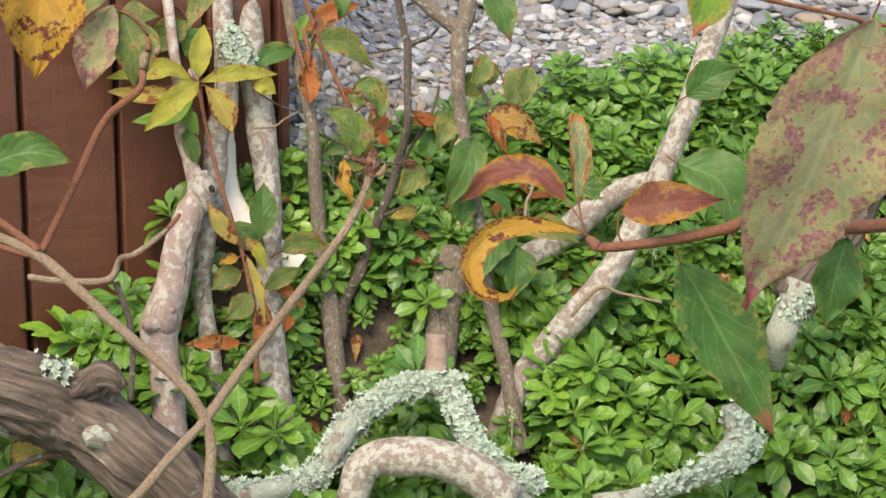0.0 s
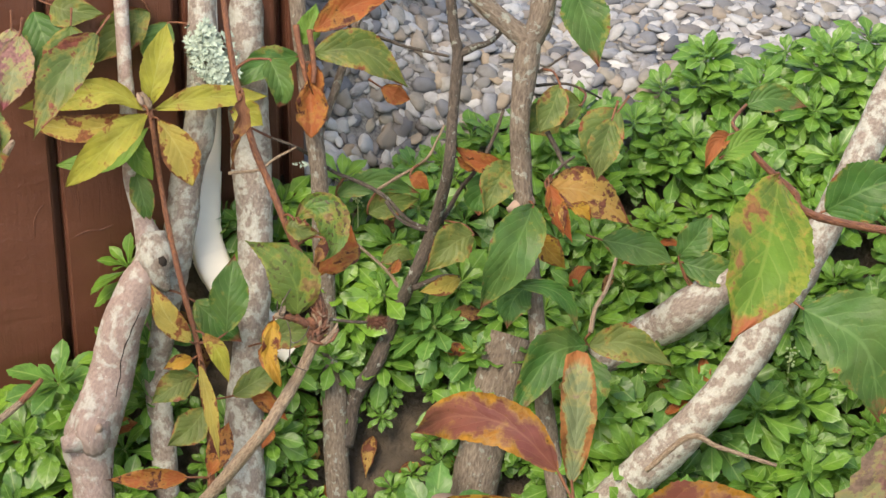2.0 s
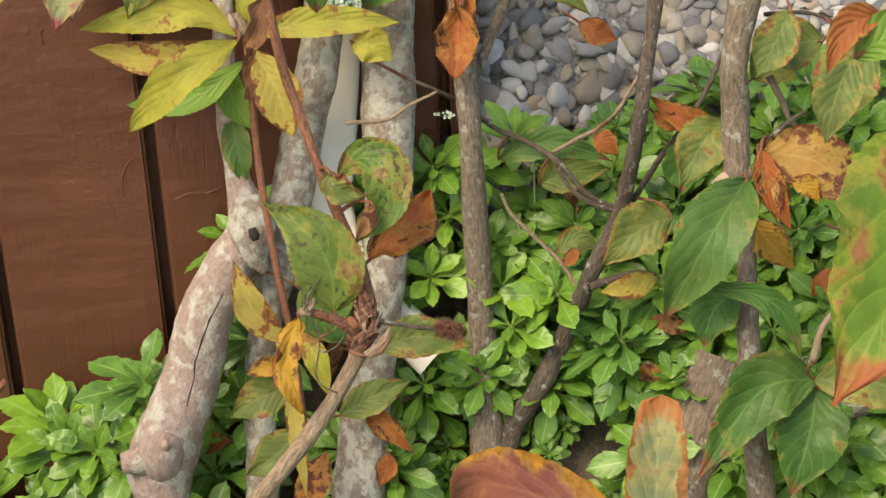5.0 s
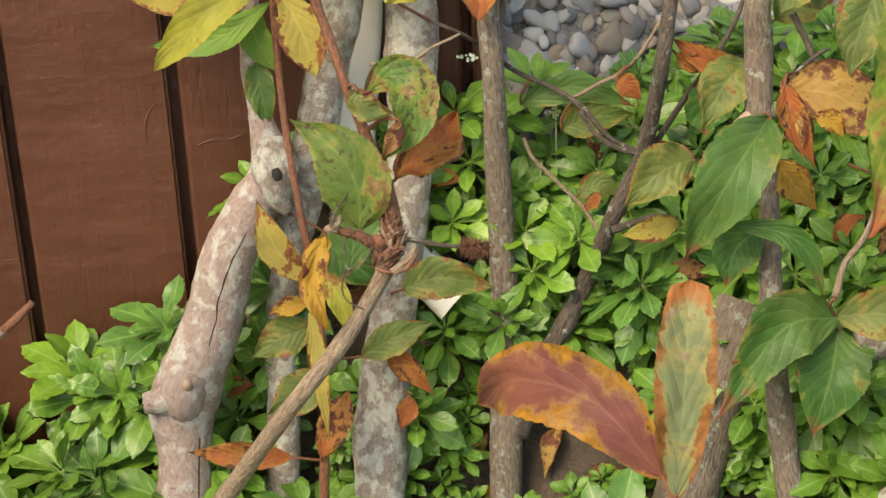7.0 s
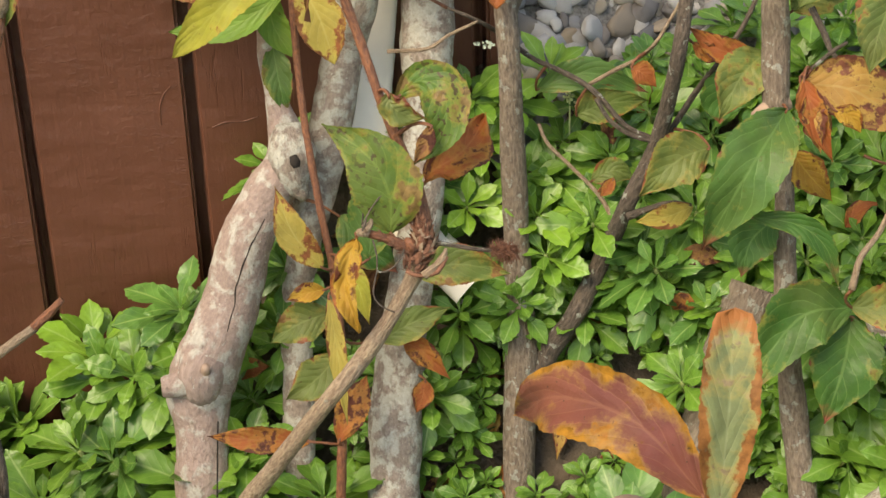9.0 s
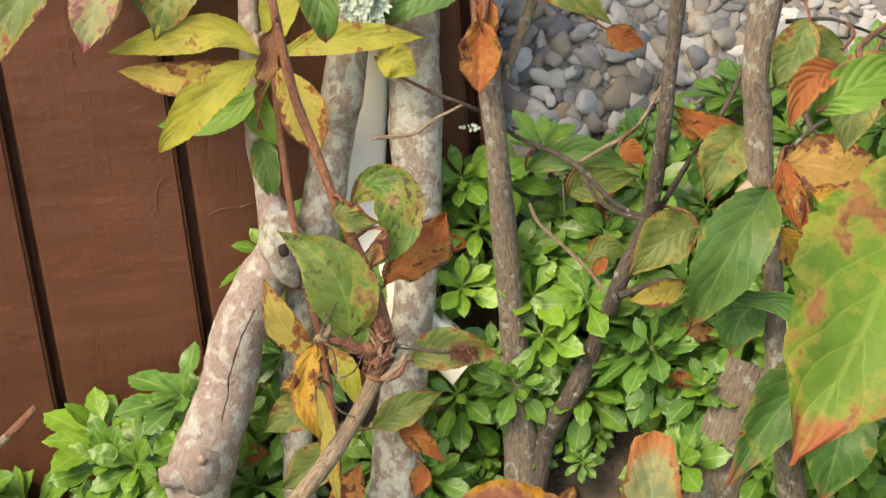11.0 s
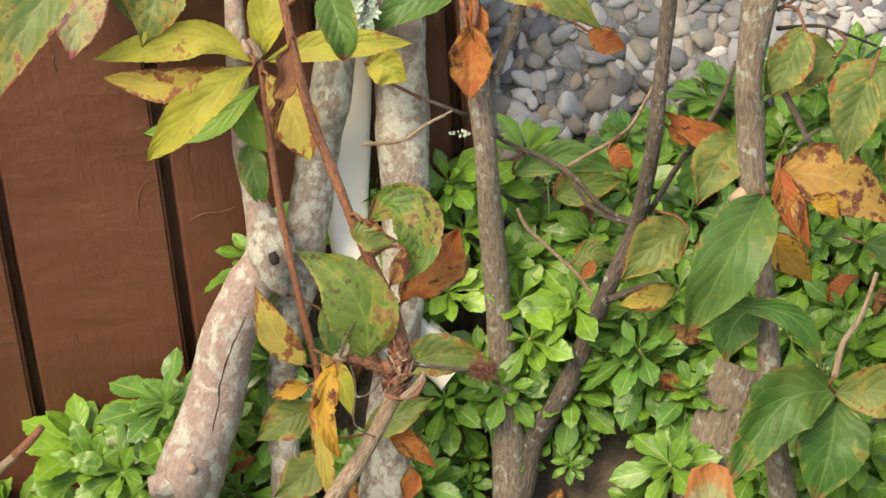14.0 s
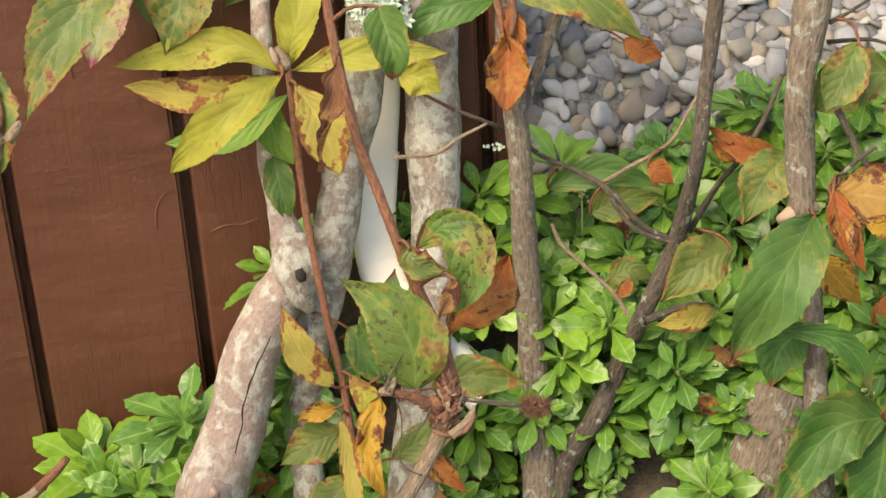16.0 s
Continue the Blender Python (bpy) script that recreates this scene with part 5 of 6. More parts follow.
# ---- the downspout with its elbow ----
def build_downspout():
    m = plain_mat("cream_aluminium", (0.84, 0.78, 0.67), 0.45, 0.05, 30, 0.05)
    root = thing("downspout", (-0.36, 3.0, 0.1), "cream-white painted metal downspout with an elbow beside the wall", "downspout")

    def duct(path, hw, hd, name, n=48, ribs=0.0):
        q = spline(path, n)
        verts, faces = [], []
        section = []
        for k in range(32):
            w = 2 * math.pi * k / 32
            c, s = math.cos(w), math.sin(w)
            section.append((math.copysign(abs(c) ** 0.55, c), math.copysign(abs(s) ** 0.55, s)))
        for i in range(len(q)):
            tan = Vector(q[min(i + 1, n - 1)] - q[max(i - 1, 0)]).normalized()
            b = (OUT - tan * OUT.dot(tan)).normalized()
            a = tan.cross(b)
            swell = 1 + ribs * (0.5 + 0.5 * math.cos(i * 1.05)) * math.sin(math.pi * i / (n - 1))
            for sx, sy in section:
                rib = swell * (1 + 0.02 * math.cos(math.atan2(sy, sx) * 8))
                verts.append(Vector(q[i]) + a * sx * hw * rib + b * sy * hd * rib)
        for i in range(len(q) - 1):
            for k in range(32):
                j, j2 = i * 32 + k, i * 32 + (k + 1) % 32
                faces.append((j, j2, j2 + 32, j + 32))
        return part(name, mesh_from(name, verts, faces, m), root)

    P = [(-0.396, 3.022, 0.460), (-0.392, 2.995, 0.403), (-0.389, 2.964, 0.340), (-0.379, 2.942, 0.300), (-0.343, 2.928, 0.262), (-0.297, 2.920, 0.228), (-0.249, 2.909, 0.198)]
    way = [Vector((P[0][0], P[0][1], 2.55))] + [Vector(p) for p in P]
    fine = []
    for u, v in zip(way[:-1], way[1:]):
        n = max(1, int((v - u).length / 0.012))
        fine += [u.lerp(v, k / n) for k in range(n)]
    fine.append(way[-1])
    for _ in range(12):
        fine = [fine[0]] + [(fine[k - 1] + 2 * fine[k] + fine[k + 1]) / 4 for k in range(1, len(fine) - 1)] + [fine[-1]]
    cut = min(range(len(fine)), key=lambda k: (fine[k] - Vector(P[1])).length)
    duct([tuple(v) for v in fine[:cut + 3]], 0.0195, 0.0165, "pipe", 90)
    duct([tuple(v) for v in fine[cut:]], 0.0215, 0.0180, "elbow", 80, 0.04)
    for k in (cut + 8, cut + 11):
        duct([tuple(v) for v in fine[k:k + 3]], 0.0229, 0.0193, "crimp", 6)


build_downspout()


# ---- lichen crusts: many small ruffled lobes on the limbs ----
def lichen_crust(parent, centre_rows, count, spread, size, seed, label, mat="lichen", name="lichen"):
    rnd = random.Random(seed)
    q = spline(centre_rows, 60)
    verts, faces = [], []
    view = Vector((0.2, -0.9, 0.35)).normalized()
    for _ in range(count):
        row = q[rnd.randrange(60)]
        c = Vector(row[:3])
        d = (view + Vector((rnd.gauss(0, 0.7), rnd.gauss(0, 0.5), rnd.gauss(0, 0.7)))).normalized()
        c = c + d * row[3] * 1.02 + Vector((rnd.gauss(0, spread), 0, rnd.gauss(0, spread)))
        a = d.orthogonal().normalized()
        a = Matrix.Rotation(rnd.uniform(0, 6.28), 3, d) @ a
        b = d.cross(a)
        r = size * rnd.uniform(0.5, 1.3)
        base = len(verts)
        verts.append(c - d * r * 0.1)
        n = 12
        for k in range(n):
            w = 2 * math.pi * k / n
            rr = r * (rnd.uniform(0.85, 1.2) if k % 2 else rnd.uniform(0.5, 0.8))
            verts.append(c + a * math.cos(w) * rr + b * math.sin(w) * rr + d * r * (rnd.uniform(0.25, 0.6) if k % 2 else rnd.uniform(0.0, 0.2)))
        faces += [(base, base + 1 + k, base + 1 + (k + 1) % n) for k in range(n)]
    return tagged(part(name, mesh_from(name, verts, faces, M[mat], smooth=False), parent, label), kind="stuff")


lichen_crust(shrub_2, [(-0.347, 2.544, -0.088, 0.0192), (-0.277, 2.555, -0.080, 0.0193), (-0.200, 2.599, -0.069, 0.0218), (-0.165, 2.621, -0.019, 0.0226), (-0.121, 2.664, 0.024, 0.0221), (-0.039, 2.672, 0.061, 0.0214), (0.021, 2.672, 0.061, 0.0184)], 1500, 0.0040, 0.0078, 1, "ruffled mint-green lichen")
lichen_crust(shrub_2, [(0.017, 2.668, 0.043, 0.0206), (0.045, 2.623, -0.009, 0.0218), (0.099, 2.590, -0.063, 0.0224), (0.153, 2.588, -0.072, 0.0181)], 520, 0.0040, 0.0078, 2, "ruffled mint-green lichen")
lichen_crust(shrub_2, [(0.479, 2.672, 0.027, 0.0230), (0.498, 2.658, -0.036, 0.0276), (0.449, 2.633, -0.056, 0.0240), (0.338, 2.613, -0.098, 0.0160)], 420, 0.0040, 0.0065, 3, "grey-green ruffled lichen")
lichen_crust(shrub_2, [(0.599, 2.762, 0.196, 0.0252), (0.571, 2.752, 0.150, 0.0264), (0.563, 2.772, 0.105, 0.0207)], 260, 0.0030, 0.0055, 4, "grey-green ruffled lichen")
lichen_crust(shrub_1, [(-0.373, 2.961, 0.591, 0.0235), (-0.361, 2.957, 0.572, 0.0235), (-0.350, 2.947, 0.543, 0.0209)], 300, 0.0060, 0.0065, 5, "pale blue-green ruffled lichen")
lichen_crust(shrub_3, [(-0.593, 2.455, 0.152, 0.0253), (-0.567, 2.452, 0.138, 0.0253)], 50, 0.0040, 0.0060, 7, "pale mint-green lichen")
lichen_crust(shrub_2, [(-0.2545, 2.9448, 0.4451, 0.0020), (-0.2473, 2.9476, 0.4431, 0.0020), (-0.2389, 2.9500, 0.4392, 0.0020)], 13, 0.0012, 0.0020, 6, "pale blue-green lichen on a thin twig")
scales(shrub_3, "scale_tuft", "scale", [(-0.1098, 2.4910, 0.4386, 0.0060), (-0.1075, 2.4969, 0.4464, 0.0066), (-0.1040, 2.5033, 0.4543, 0.0066), (-0.1063, 2.5067, 0.4622, 0.0060), (-0.1098, 2.5113, 0.4730, 0.0060)], 170, 0.0085, 8, "dry brown bud scales")
scales(shrub_3, "scale_tuft", "twig", [(-0.1075, 2.4969, 0.4464, 0.0066), (-0.1040, 2.5033, 0.4543, 0.0070), (-0.1063, 2.5067, 0.4622, 0.0060)], 60, 0.0075, 9, "pale dry bud scales")
scales(shrub_3, "scale_tuft", "scale", [(-0.1082, 2.4955, 0.4530, 0.0040), (-0.1192, 2.4934, 0.4587, 0.0036), (-0.1307, 2.4904, 0.4635, 0.0030)], 40, 0.006, 10, "dry red-brown bud scales")
bristles(shrub_3, "bristles", "scale", [(-0.0598, 2.5218, 0.4517, 0.0015), (-0.0548, 2.5234, 0.4508, 0.0034), (-0.0491, 2.5252, 0.4498, 0.0038), (-0.0422, 2.5274, 0.4488, 0.0012)], 420, 0.0065, 31, "fine tan hairs of the dried bud")
bristles(shrub_3, "bristles", "scale", [(-0.1098, 2.4910, 0.4386, 0.0060), (-0.1075, 2.4969, 0.4464, 0.0066), (-0.1040, 2.5033, 0.4543, 0.0066), (-0.1063, 2.5067, 0.4622, 0.0060), (-0.1098, 2.5113, 0.4730, 0.0060)], 160, 0.0045, 32, "dry brown hairs")
bristles(shrub_3, "bristles", "scale", [(-0.0982, 2.5076, 0.4570, 0.0019), (-0.0858, 2.5121, 0.4549, 0.0016), (-0.0725, 2.5167, 0.4524, 0.0015), (-0.0563, 2.5228, 0.4508, 0.0017)], 90, 0.0020, 34, "fine tan hairs")
bristles(shrub_3, "bristles", "scale", [(-0.1094, 2.5046, 0.4444, 0.0061), (-0.1207, 2.5223, 0.4909, 0.0040), (-0.1481, 2.5320, 0.5498, 0.0032), (-0.1820, 2.5491, 0.6178, 0.0032), (-0.2040, 2.5682, 0.6776, 0.0030), (-0.2136, 2.5802, 0.7111, 0.0028)], 700, 0.0025, 33, "fine reddish hairs")


# ---- groundcover: whorled evergreen plants ----
def cover_mat(name, base, light, rough=0.3):
    m, nt, b = mat_base(name, rough)
    tc = nt.nodes.new("ShaderNodeTexCoord")
    sep = nt.nodes.new("ShaderNodeSeparateXYZ")
    nt.links.new(tc.outputs["UV"], sep.inputs[0])
    side = math_node(nt, "ABSOLUTE", math_node(nt, "SUBTRACT", sep.outputs[1], 0.5))
    geo = nt.nodes.new("ShaderNodeNewGeometry")
    oi = nt.nodes.new("ShaderNodeObjectInfo")
    own = math_node(nt, "FRACT", math_node(nt, "ADD", oi.outputs["Random"], geo.outputs["Random Per Island"]))
    place = nt.nodes.new("ShaderNodeCombineXYZ")
    nt.links.new(math_node(nt, "ADD", sep.outputs[0], math_node(nt, "MULTIPLY", own, 40.0)), place.inputs[0])
    nt.links.new(math_node(nt, "MULTIPLY", sep.outputs[1], 0.45), place.inputs[1])
    v = place.outputs[0]
    pick = math_node(nt, "ADD", math_node(nt, "MULTIPLY", oi.outputs["Random"], 0.5), math_node(nt, "MULTIPLY", geo.outputs["Random Per Island"], 0.5))
    col = mix(nt, pick, base, light)
    col = mix(nt, math_node(nt, "MULTIPLY", ramp(nt, noise_tex(nt, v, 3.5, 3), 0.4, 0.75), 0.7), col, tuple(0.68 * c for c in base))
    wave = math_node(nt, "SUBTRACT", math_node(nt, "MULTIPLY", sep.outputs[0], 6.0), math_node(nt, "MULTIPLY", side, 4.0))
    saw = math_node(nt, "ABSOLUTE", math_node(nt, "SUBTRACT", math_node(nt, "FRACT", wave), 0.5))
    col = mix(nt, math_node(nt, "MULTIPLY", ramp(nt, saw, 0.08, 0.02), 0.16), col, (0.3, 0.42, 0.14))
    spot = ramp(nt, noise_tex(nt, v, 9.0, 3, 0.6), 0.72, 0.75)
    col = mix(nt, math_node(nt, "MULTIPLY", spot, 0.6), col, (0.22, 0.2, 0.06))
    rib = ramp(nt, side, 0.05, 0.015)
    col = mix(nt, math_node(nt, "MULTIPLY", rib, 0.55), col, (0.3, 0.42, 0.14))
    nt.links.new(col, b.inputs["Base Color"])
    b.inputs["Specular IOR Level"].default_value = 0.4
    bump(nt, b, math_node(nt, "ADD", noise_tex(nt, v, 6, 2), math_node(nt, "MULTIPLY", math_node(nt, "POWER", saw, 0.6), 0.5)), 0.3, 0.0015)
    tr = nt.nodes.new("ShaderNodeBsdfTranslucent")
    nt.links.new(col, tr.inputs["Color"])
    ms = nt.nodes.new("ShaderNodeMixShader")
    ms.inputs[0].default_value = 0.2
    nt.links.new(b.outputs[0], ms.inputs[1])
    nt.links.new(tr.outputs[0], ms.inputs[2])
    nt.links.new(ms.outputs[0], nt.nodes["Material Output"].inputs["Surface"])
    return m


COVER = [cover_mat("groundcover_leaf", (0.07, 0.175, 0.027), (0.2, 0.375, 0.046)), cover_mat("young_groundcover_leaf", (0.14, 0.29, 0.034), (0.25, 0.43, 0.05)), cover_mat("dark_groundcover_leaf", (0.06, 0.15, 0.032), (0.13, 0.29, 0.055))]


def cover_leaf(droop, wide, rnd):
    """A unit-long obovate leaf along x, toothed near its tip."""
    verts, uvs, faces = [], [], []
    rows = ((0.0, 0.1), (0.2, 0.2), (0.38, 0.5), (0.52, 0.8), (0.62, 0.97), (0.71, 1.0), (0.73, 0.92), (0.81, 0.87), (0.83, 0.77), (0.9, 0.66), (0.92, 0.54), (1.0, 0.1))
    for u, w in rows:
        tooth = rnd.uniform(0.96, 1.04)
        for v in (-1, -0.5, 0, 0.5, 1):
            y = wide / 2 * w * tooth * v
            verts.append(Vector((u - (0.03 if abs(v) == 1 and u > 0.5 else 0), y, 0.22 * abs(y) - droop * u * u + 0.02 * rnd.uniform(-1, 1) * abs(v))))
            uvs.append((u, (v + 1) / 2))
    for i in range(len(rows) - 1):
        for j in range(4):
            a = i * 5 + j
            faces.append((a, a + 1, a + 6, a + 5))
    return verts, faces, uvs


def cover_plan(rnd, young=False):
    """Where the leaves of one plant sit: rows of (matrix, leaf kind), and the stem's top."""
    h = rnd.uniform(0.07, 0.105)
    top = Vector((rnd.uniform(-0.012, 0.012), rnd.uniform(-0.012, 0.012), h))
    rows = []
    for tier, (n, tilt, size, drop) in enumerate(((5, 52, 0.6 if not young else 0.8, 0.0), (7, 24, 1.0, 0.006), (6, -2, 1.15, 0.02))):
        if tier == 2 and young:
            continue
        for k in range(n):
            w = 360 * (k + rnd.uniform(-0.2, 0.2)) / n + tier * 29
            s = 0.055 * size * rnd.uniform(0.8, 1.2)
            m = Matrix.Translation(top - Vector((0, 0, drop))) @ pose(0, 0, 0, 0, 0, w) @ pose(0, 0, 0, rnd.uniform(-18, 18), -(tilt + rnd.uniform(-14, 14)), 0) @ Matrix.Translation((0.003, 0, 0)) @ Matrix.Scale(s, 4)
            rows.append((m, rnd.randrange(6)))
    return rows, top


def in_pebbles(x, y):
    edge = 3.10 + 0.75 * (x + 0.24) if x < -0.1 else 3.205 + 0.4 * (x + 0.1)
    edge = edge if x > -0.24 else 3.10 + 0.3 * (x + 0.24)
    edge += 0.012 * math.sin(x * 31) + 0.01 * math.sin(x * 77 + 1)
    return y > edge - 0.01 if -1.3 < x else False


def behind_wall(x, y):
    d = Vector((x, y, 0)) - G1
    return d.dot(OUT) < 0.012 and d.dot(ALONG) < 0.5


# feet of the trunks, kept clear on the side from which they are seen
FEET = ((-0.18, 2.86, 0.1, 0.036), (-0.12, 2.95, 0.1, 0.036), (-0.29, 2.83, 0.1, 0.04), (-0.43, 2.75, 0.1, 0.036), (-0.39, 2.87, 0.1, 0.036), (0.0, 2.93, 0.1, 0.036), (0.06, 2.86, 0.1, 0.036),
        (-0.187, 2.874, 0.12, 0.042), (-0.2, 2.91, 0.12, 0.045), (-0.175, 2.919, 0.12, 0.045), (-0.15, 2.935, 0.12, 0.04), (0.085, 2.89, 0.12, 0.045), (0.005, 2.93, 0.13, 0.055), (-0.29, 2.8, 0.06, 0.035), (0.12, 2.84, 0.13, 0.05),
        (-0.175, 2.84, 0.17, 0.055), (-0.187, 2.874, 0.17, 0.055), (-0.205, 2.92, 0.15, 0.05), (-0.165, 2.92, 0.15, 0.045), (-0.14, 2.95, 0.14, 0.04), (-0.115, 2.975, 0.12, 0.035))
# the front of the downspout's elbow, kept open
OUTLET = ((-0.28, 2.91, 0.1, 0.045), (-0.32, 2.93, 0.1, 0.04), (-0.25, 2.95, 0.1, 0.045))


def clear_of_feet(x, y):
    if math.hypot(x + 0.375, y - 2.95) < 0.06 or math.hypot(x + 0.32, y - 2.925) < 0.04:
        return False
    for fx, fy, reach, half in FEET + OUTLET:
        a, b = x - fx, y - fy
        along, across = a * 0.39 - b * 0.92, a * 0.92 + b * 0.39
        if -0.03 < along < reach and abs(across) < half + 0.018:
            return False
    return True


def scatter(rnd, x0, x1, y0, y1, gap, tries, ok):
    cell, found = {}, []
    for _ in range(tries):
        x, y = rnd.uniform(x0, x1), rnd.uniform(y0, y1)
        if not ok(x, y):
            continue
        i, j = int(x / gap), int(y / gap)
        if any((a - x) ** 2 + (b - y) ** 2 < gap * gap for di in (-1, 0, 1) for dj in (-1, 0, 1) for a, b in cell.get((i + di, j + dj), ())):
            continue
        cell.setdefault((i, j), []).append((x, y))
        found.append((x, y))
    return found


def build_cover():
    rnd = random.Random(11)
    blades = [cover_leaf(rnd.uniform(0.02, 0.32), rnd.uniform(0.38, 0.48), rnd) for _ in range(6)]
    leaf_meshes = [[mesh_from("leaf", v, f, m, uv) for v, f, uv in blades] for m in COVER]
    stem_v, stem_f, _ = tube([(0, 0, -0.3, 0.03), (0, 0, 0.5, 0.026), (0, 0, 1, 0.022)], 6, 0.2, 0.05)
    stem_mat = plain_mat("groundcover_stem", (0.24, 0.3, 0.1), 0.6)
    stem_mesh = mesh_from("stem", stem_v, stem_f, stem_mat)
    plans = [(cover_plan(rnd, k in (3, 9)), 1 if k == 3 else (2 if k % 5 == 1 else 0)) for k in range(16)]
    spots = scatter(rnd, -1.3, 2.3, 2.0, 4.9, 0.037, 75000, lambda x, y: not in_pebbles(x, y) and not behind_wall(x, y) and clear_of_feet(x, y))
    spots += scatter(rnd, -1.0, 1.6, 2.98, 4.0, 0.034, 20000, lambda x, y: not in_pebbles(x, y) and not behind_wall(x, y) and clear_of_feet(x, y))
    low = scatter(rnd, -0.55, 0.35, 2.6, 3.1, 0.02, 20000, lambda x, y: not in_pebbles(x, y) and not behind_wall(x, y) and not clear_of_feet(x, y) and math.hypot(x + 0.375, y - 2.95) > 0.06 and math.hypot(x + 0.32, y - 2.925) > 0.04 and all(math.hypot(x - fx - 0.01, y - fy + 0.03) > 0.03 for fx, fy, _, _ in FEET))
    near = [s for s in spots if -0.72 < s[0] < 0.32 and 2.68 < s[1] < 3.2]
    rnd.shuffle(near)
    near = set(near[:280])
    far = ([], [], [])
    for i, (x, y) in enumerate(spots + low):
        n = ground_normal(x, y)
        lean = (Vector((0, 0, 1)) * 0.6 + n * 0.5 + Vector((rnd.gauss(0, 0.2), rnd.gauss(0, 0.2) - 0.15, 0))).normalized()
        m = Matrix.Translation((x, y, ground_z(x, y))) @ lean.to_track_quat("Z", "Y").to_matrix().to_4x4() @ Matrix.Rotation(rnd.uniform(0, 6.28), 4, "Z") @ Matrix.Scale(rnd.uniform(0.8, 1.25) * (1 + 0.2 * min(1.0, max(0.0, (2.86 - y) / 0.25))) * (1 - 0.28 * min(1.0, max(0.0, (y - 2.9) / 0.2))) * (1.0 if i < len(spots) else (0.42 if min(math.hypot(x - fx - 0.02, y - fy + 0.05) for fx, fy, _, _ in FEET) < 0.075 else 0.75)), 4)
        (rows, top), kind = plans[rnd.randrange(len(plans))]
        if (x, y) in near:
            ob = tagged(new("groundcover_plant"), "low evergreen groundcover plant with whorled glossy leaves", "groundcover", "groundcover plants")
            ob.matrix_world = m
            stem = new("stem", stem_mesh)
            stem.parent = ob
            stem.matrix_local = top.to_track_quat("Z", "Y").to_matrix().to_4x4() @ Matrix.Scale(top.length, 4)
            for lm, b in rows:
                lf = new("leaf", leaf_meshes[kind][b])
                lf.parent = ob
                lf.matrix_local = lm
        else:
            for lm, b in rows:
                o = len(far[0])
                mm = m @ lm
                far[0].extend(mm @ v for v in blades[b][0])
                far[1].extend(tuple(i + o for i in q) for q in blades[b][1])
                far[2].extend(blades[b][2])
    tagged(new("groundcover", mesh_from("groundcover", far[0], far[1], COVER[0], far[2])), "bed of low glossy evergreen groundcover on the bank", "groundcover", kind="stuff")
    # fallen leaves lying on the bed
    gaps = [(x, y) for x, y in ((rnd.uniform(-0.5, 0.3), rnd.uniform(2.7, 3.0)) for _ in range(900)) if not clear_of_feet(x, y) and not behind_wall(x, y)]
    for x, y in gaps[:60]:
        a = rnd.uniform(0, 6.28)
        c = Vector((x, y, ground_z(x, y) + 0.012))
        d = Vector((math.cos(a), math.sin(a) * 0.7, math.sin(a) * 0.75)) * 0.02 * rnd.uniform(0.7, 1.4)
        v, f, uv = blade([c - d, c + Vector((0, 0, 0.006)), c + d], 0.018 * rnd.uniform(0.7, 1.4), 0.1, 0.4, (0.1, -0.6, 0.8), rnd.uniform(-1, 1), 10, 6, 0.25, 0.85, rnd.randrange(999), 0.15)
        tagged(new("fallen_leaf", mesh_from("fallen_leaf", v, f, M[rnd.choice(("dead", "dead", "rust", "orange"))], uv)), "dry brown fallen leaf lying on the soil between stems", "leaf", "fallen leaves")
    fallen = [s for s in spots if -0.6 < s[0] < 0.9 and 2.3 < s[1] < 3.2]
    for x, y in rnd.sample(fallen, 80):
        a = rnd.uniform(0, 6.28)
        z = ground_z(x, y) + rnd.uniform(0.075, 0.1)
        d = Vector((math.cos(a), math.sin(a) * 0.7, math.sin(a) * 0.7)) * 0.02 * rnd.uniform(0.7, 1.3)
        c = Vector((x, y - 0.03, z))
        v, f, uv = blade([c - d, c + Vector((0, 0, 0.004)), c + d], 0.017 * rnd.uniform(0.7, 1.4), 0.1, 0.4, (0.1, -0.6, 0.8), rnd.uniform(-1, 1), 10, 6, 0.2, 0.85, rnd.randrange(999), 0.1)
        tagged(new("fallen_leaf", mesh_from("fallen_leaf", v, f, M[rnd.choice(("rust", "rust", "dead", "orange"))], uv)), "curled rust-brown fallen leaf lying on the groundcover", "leaf", "fallen leaves")


build_cover()


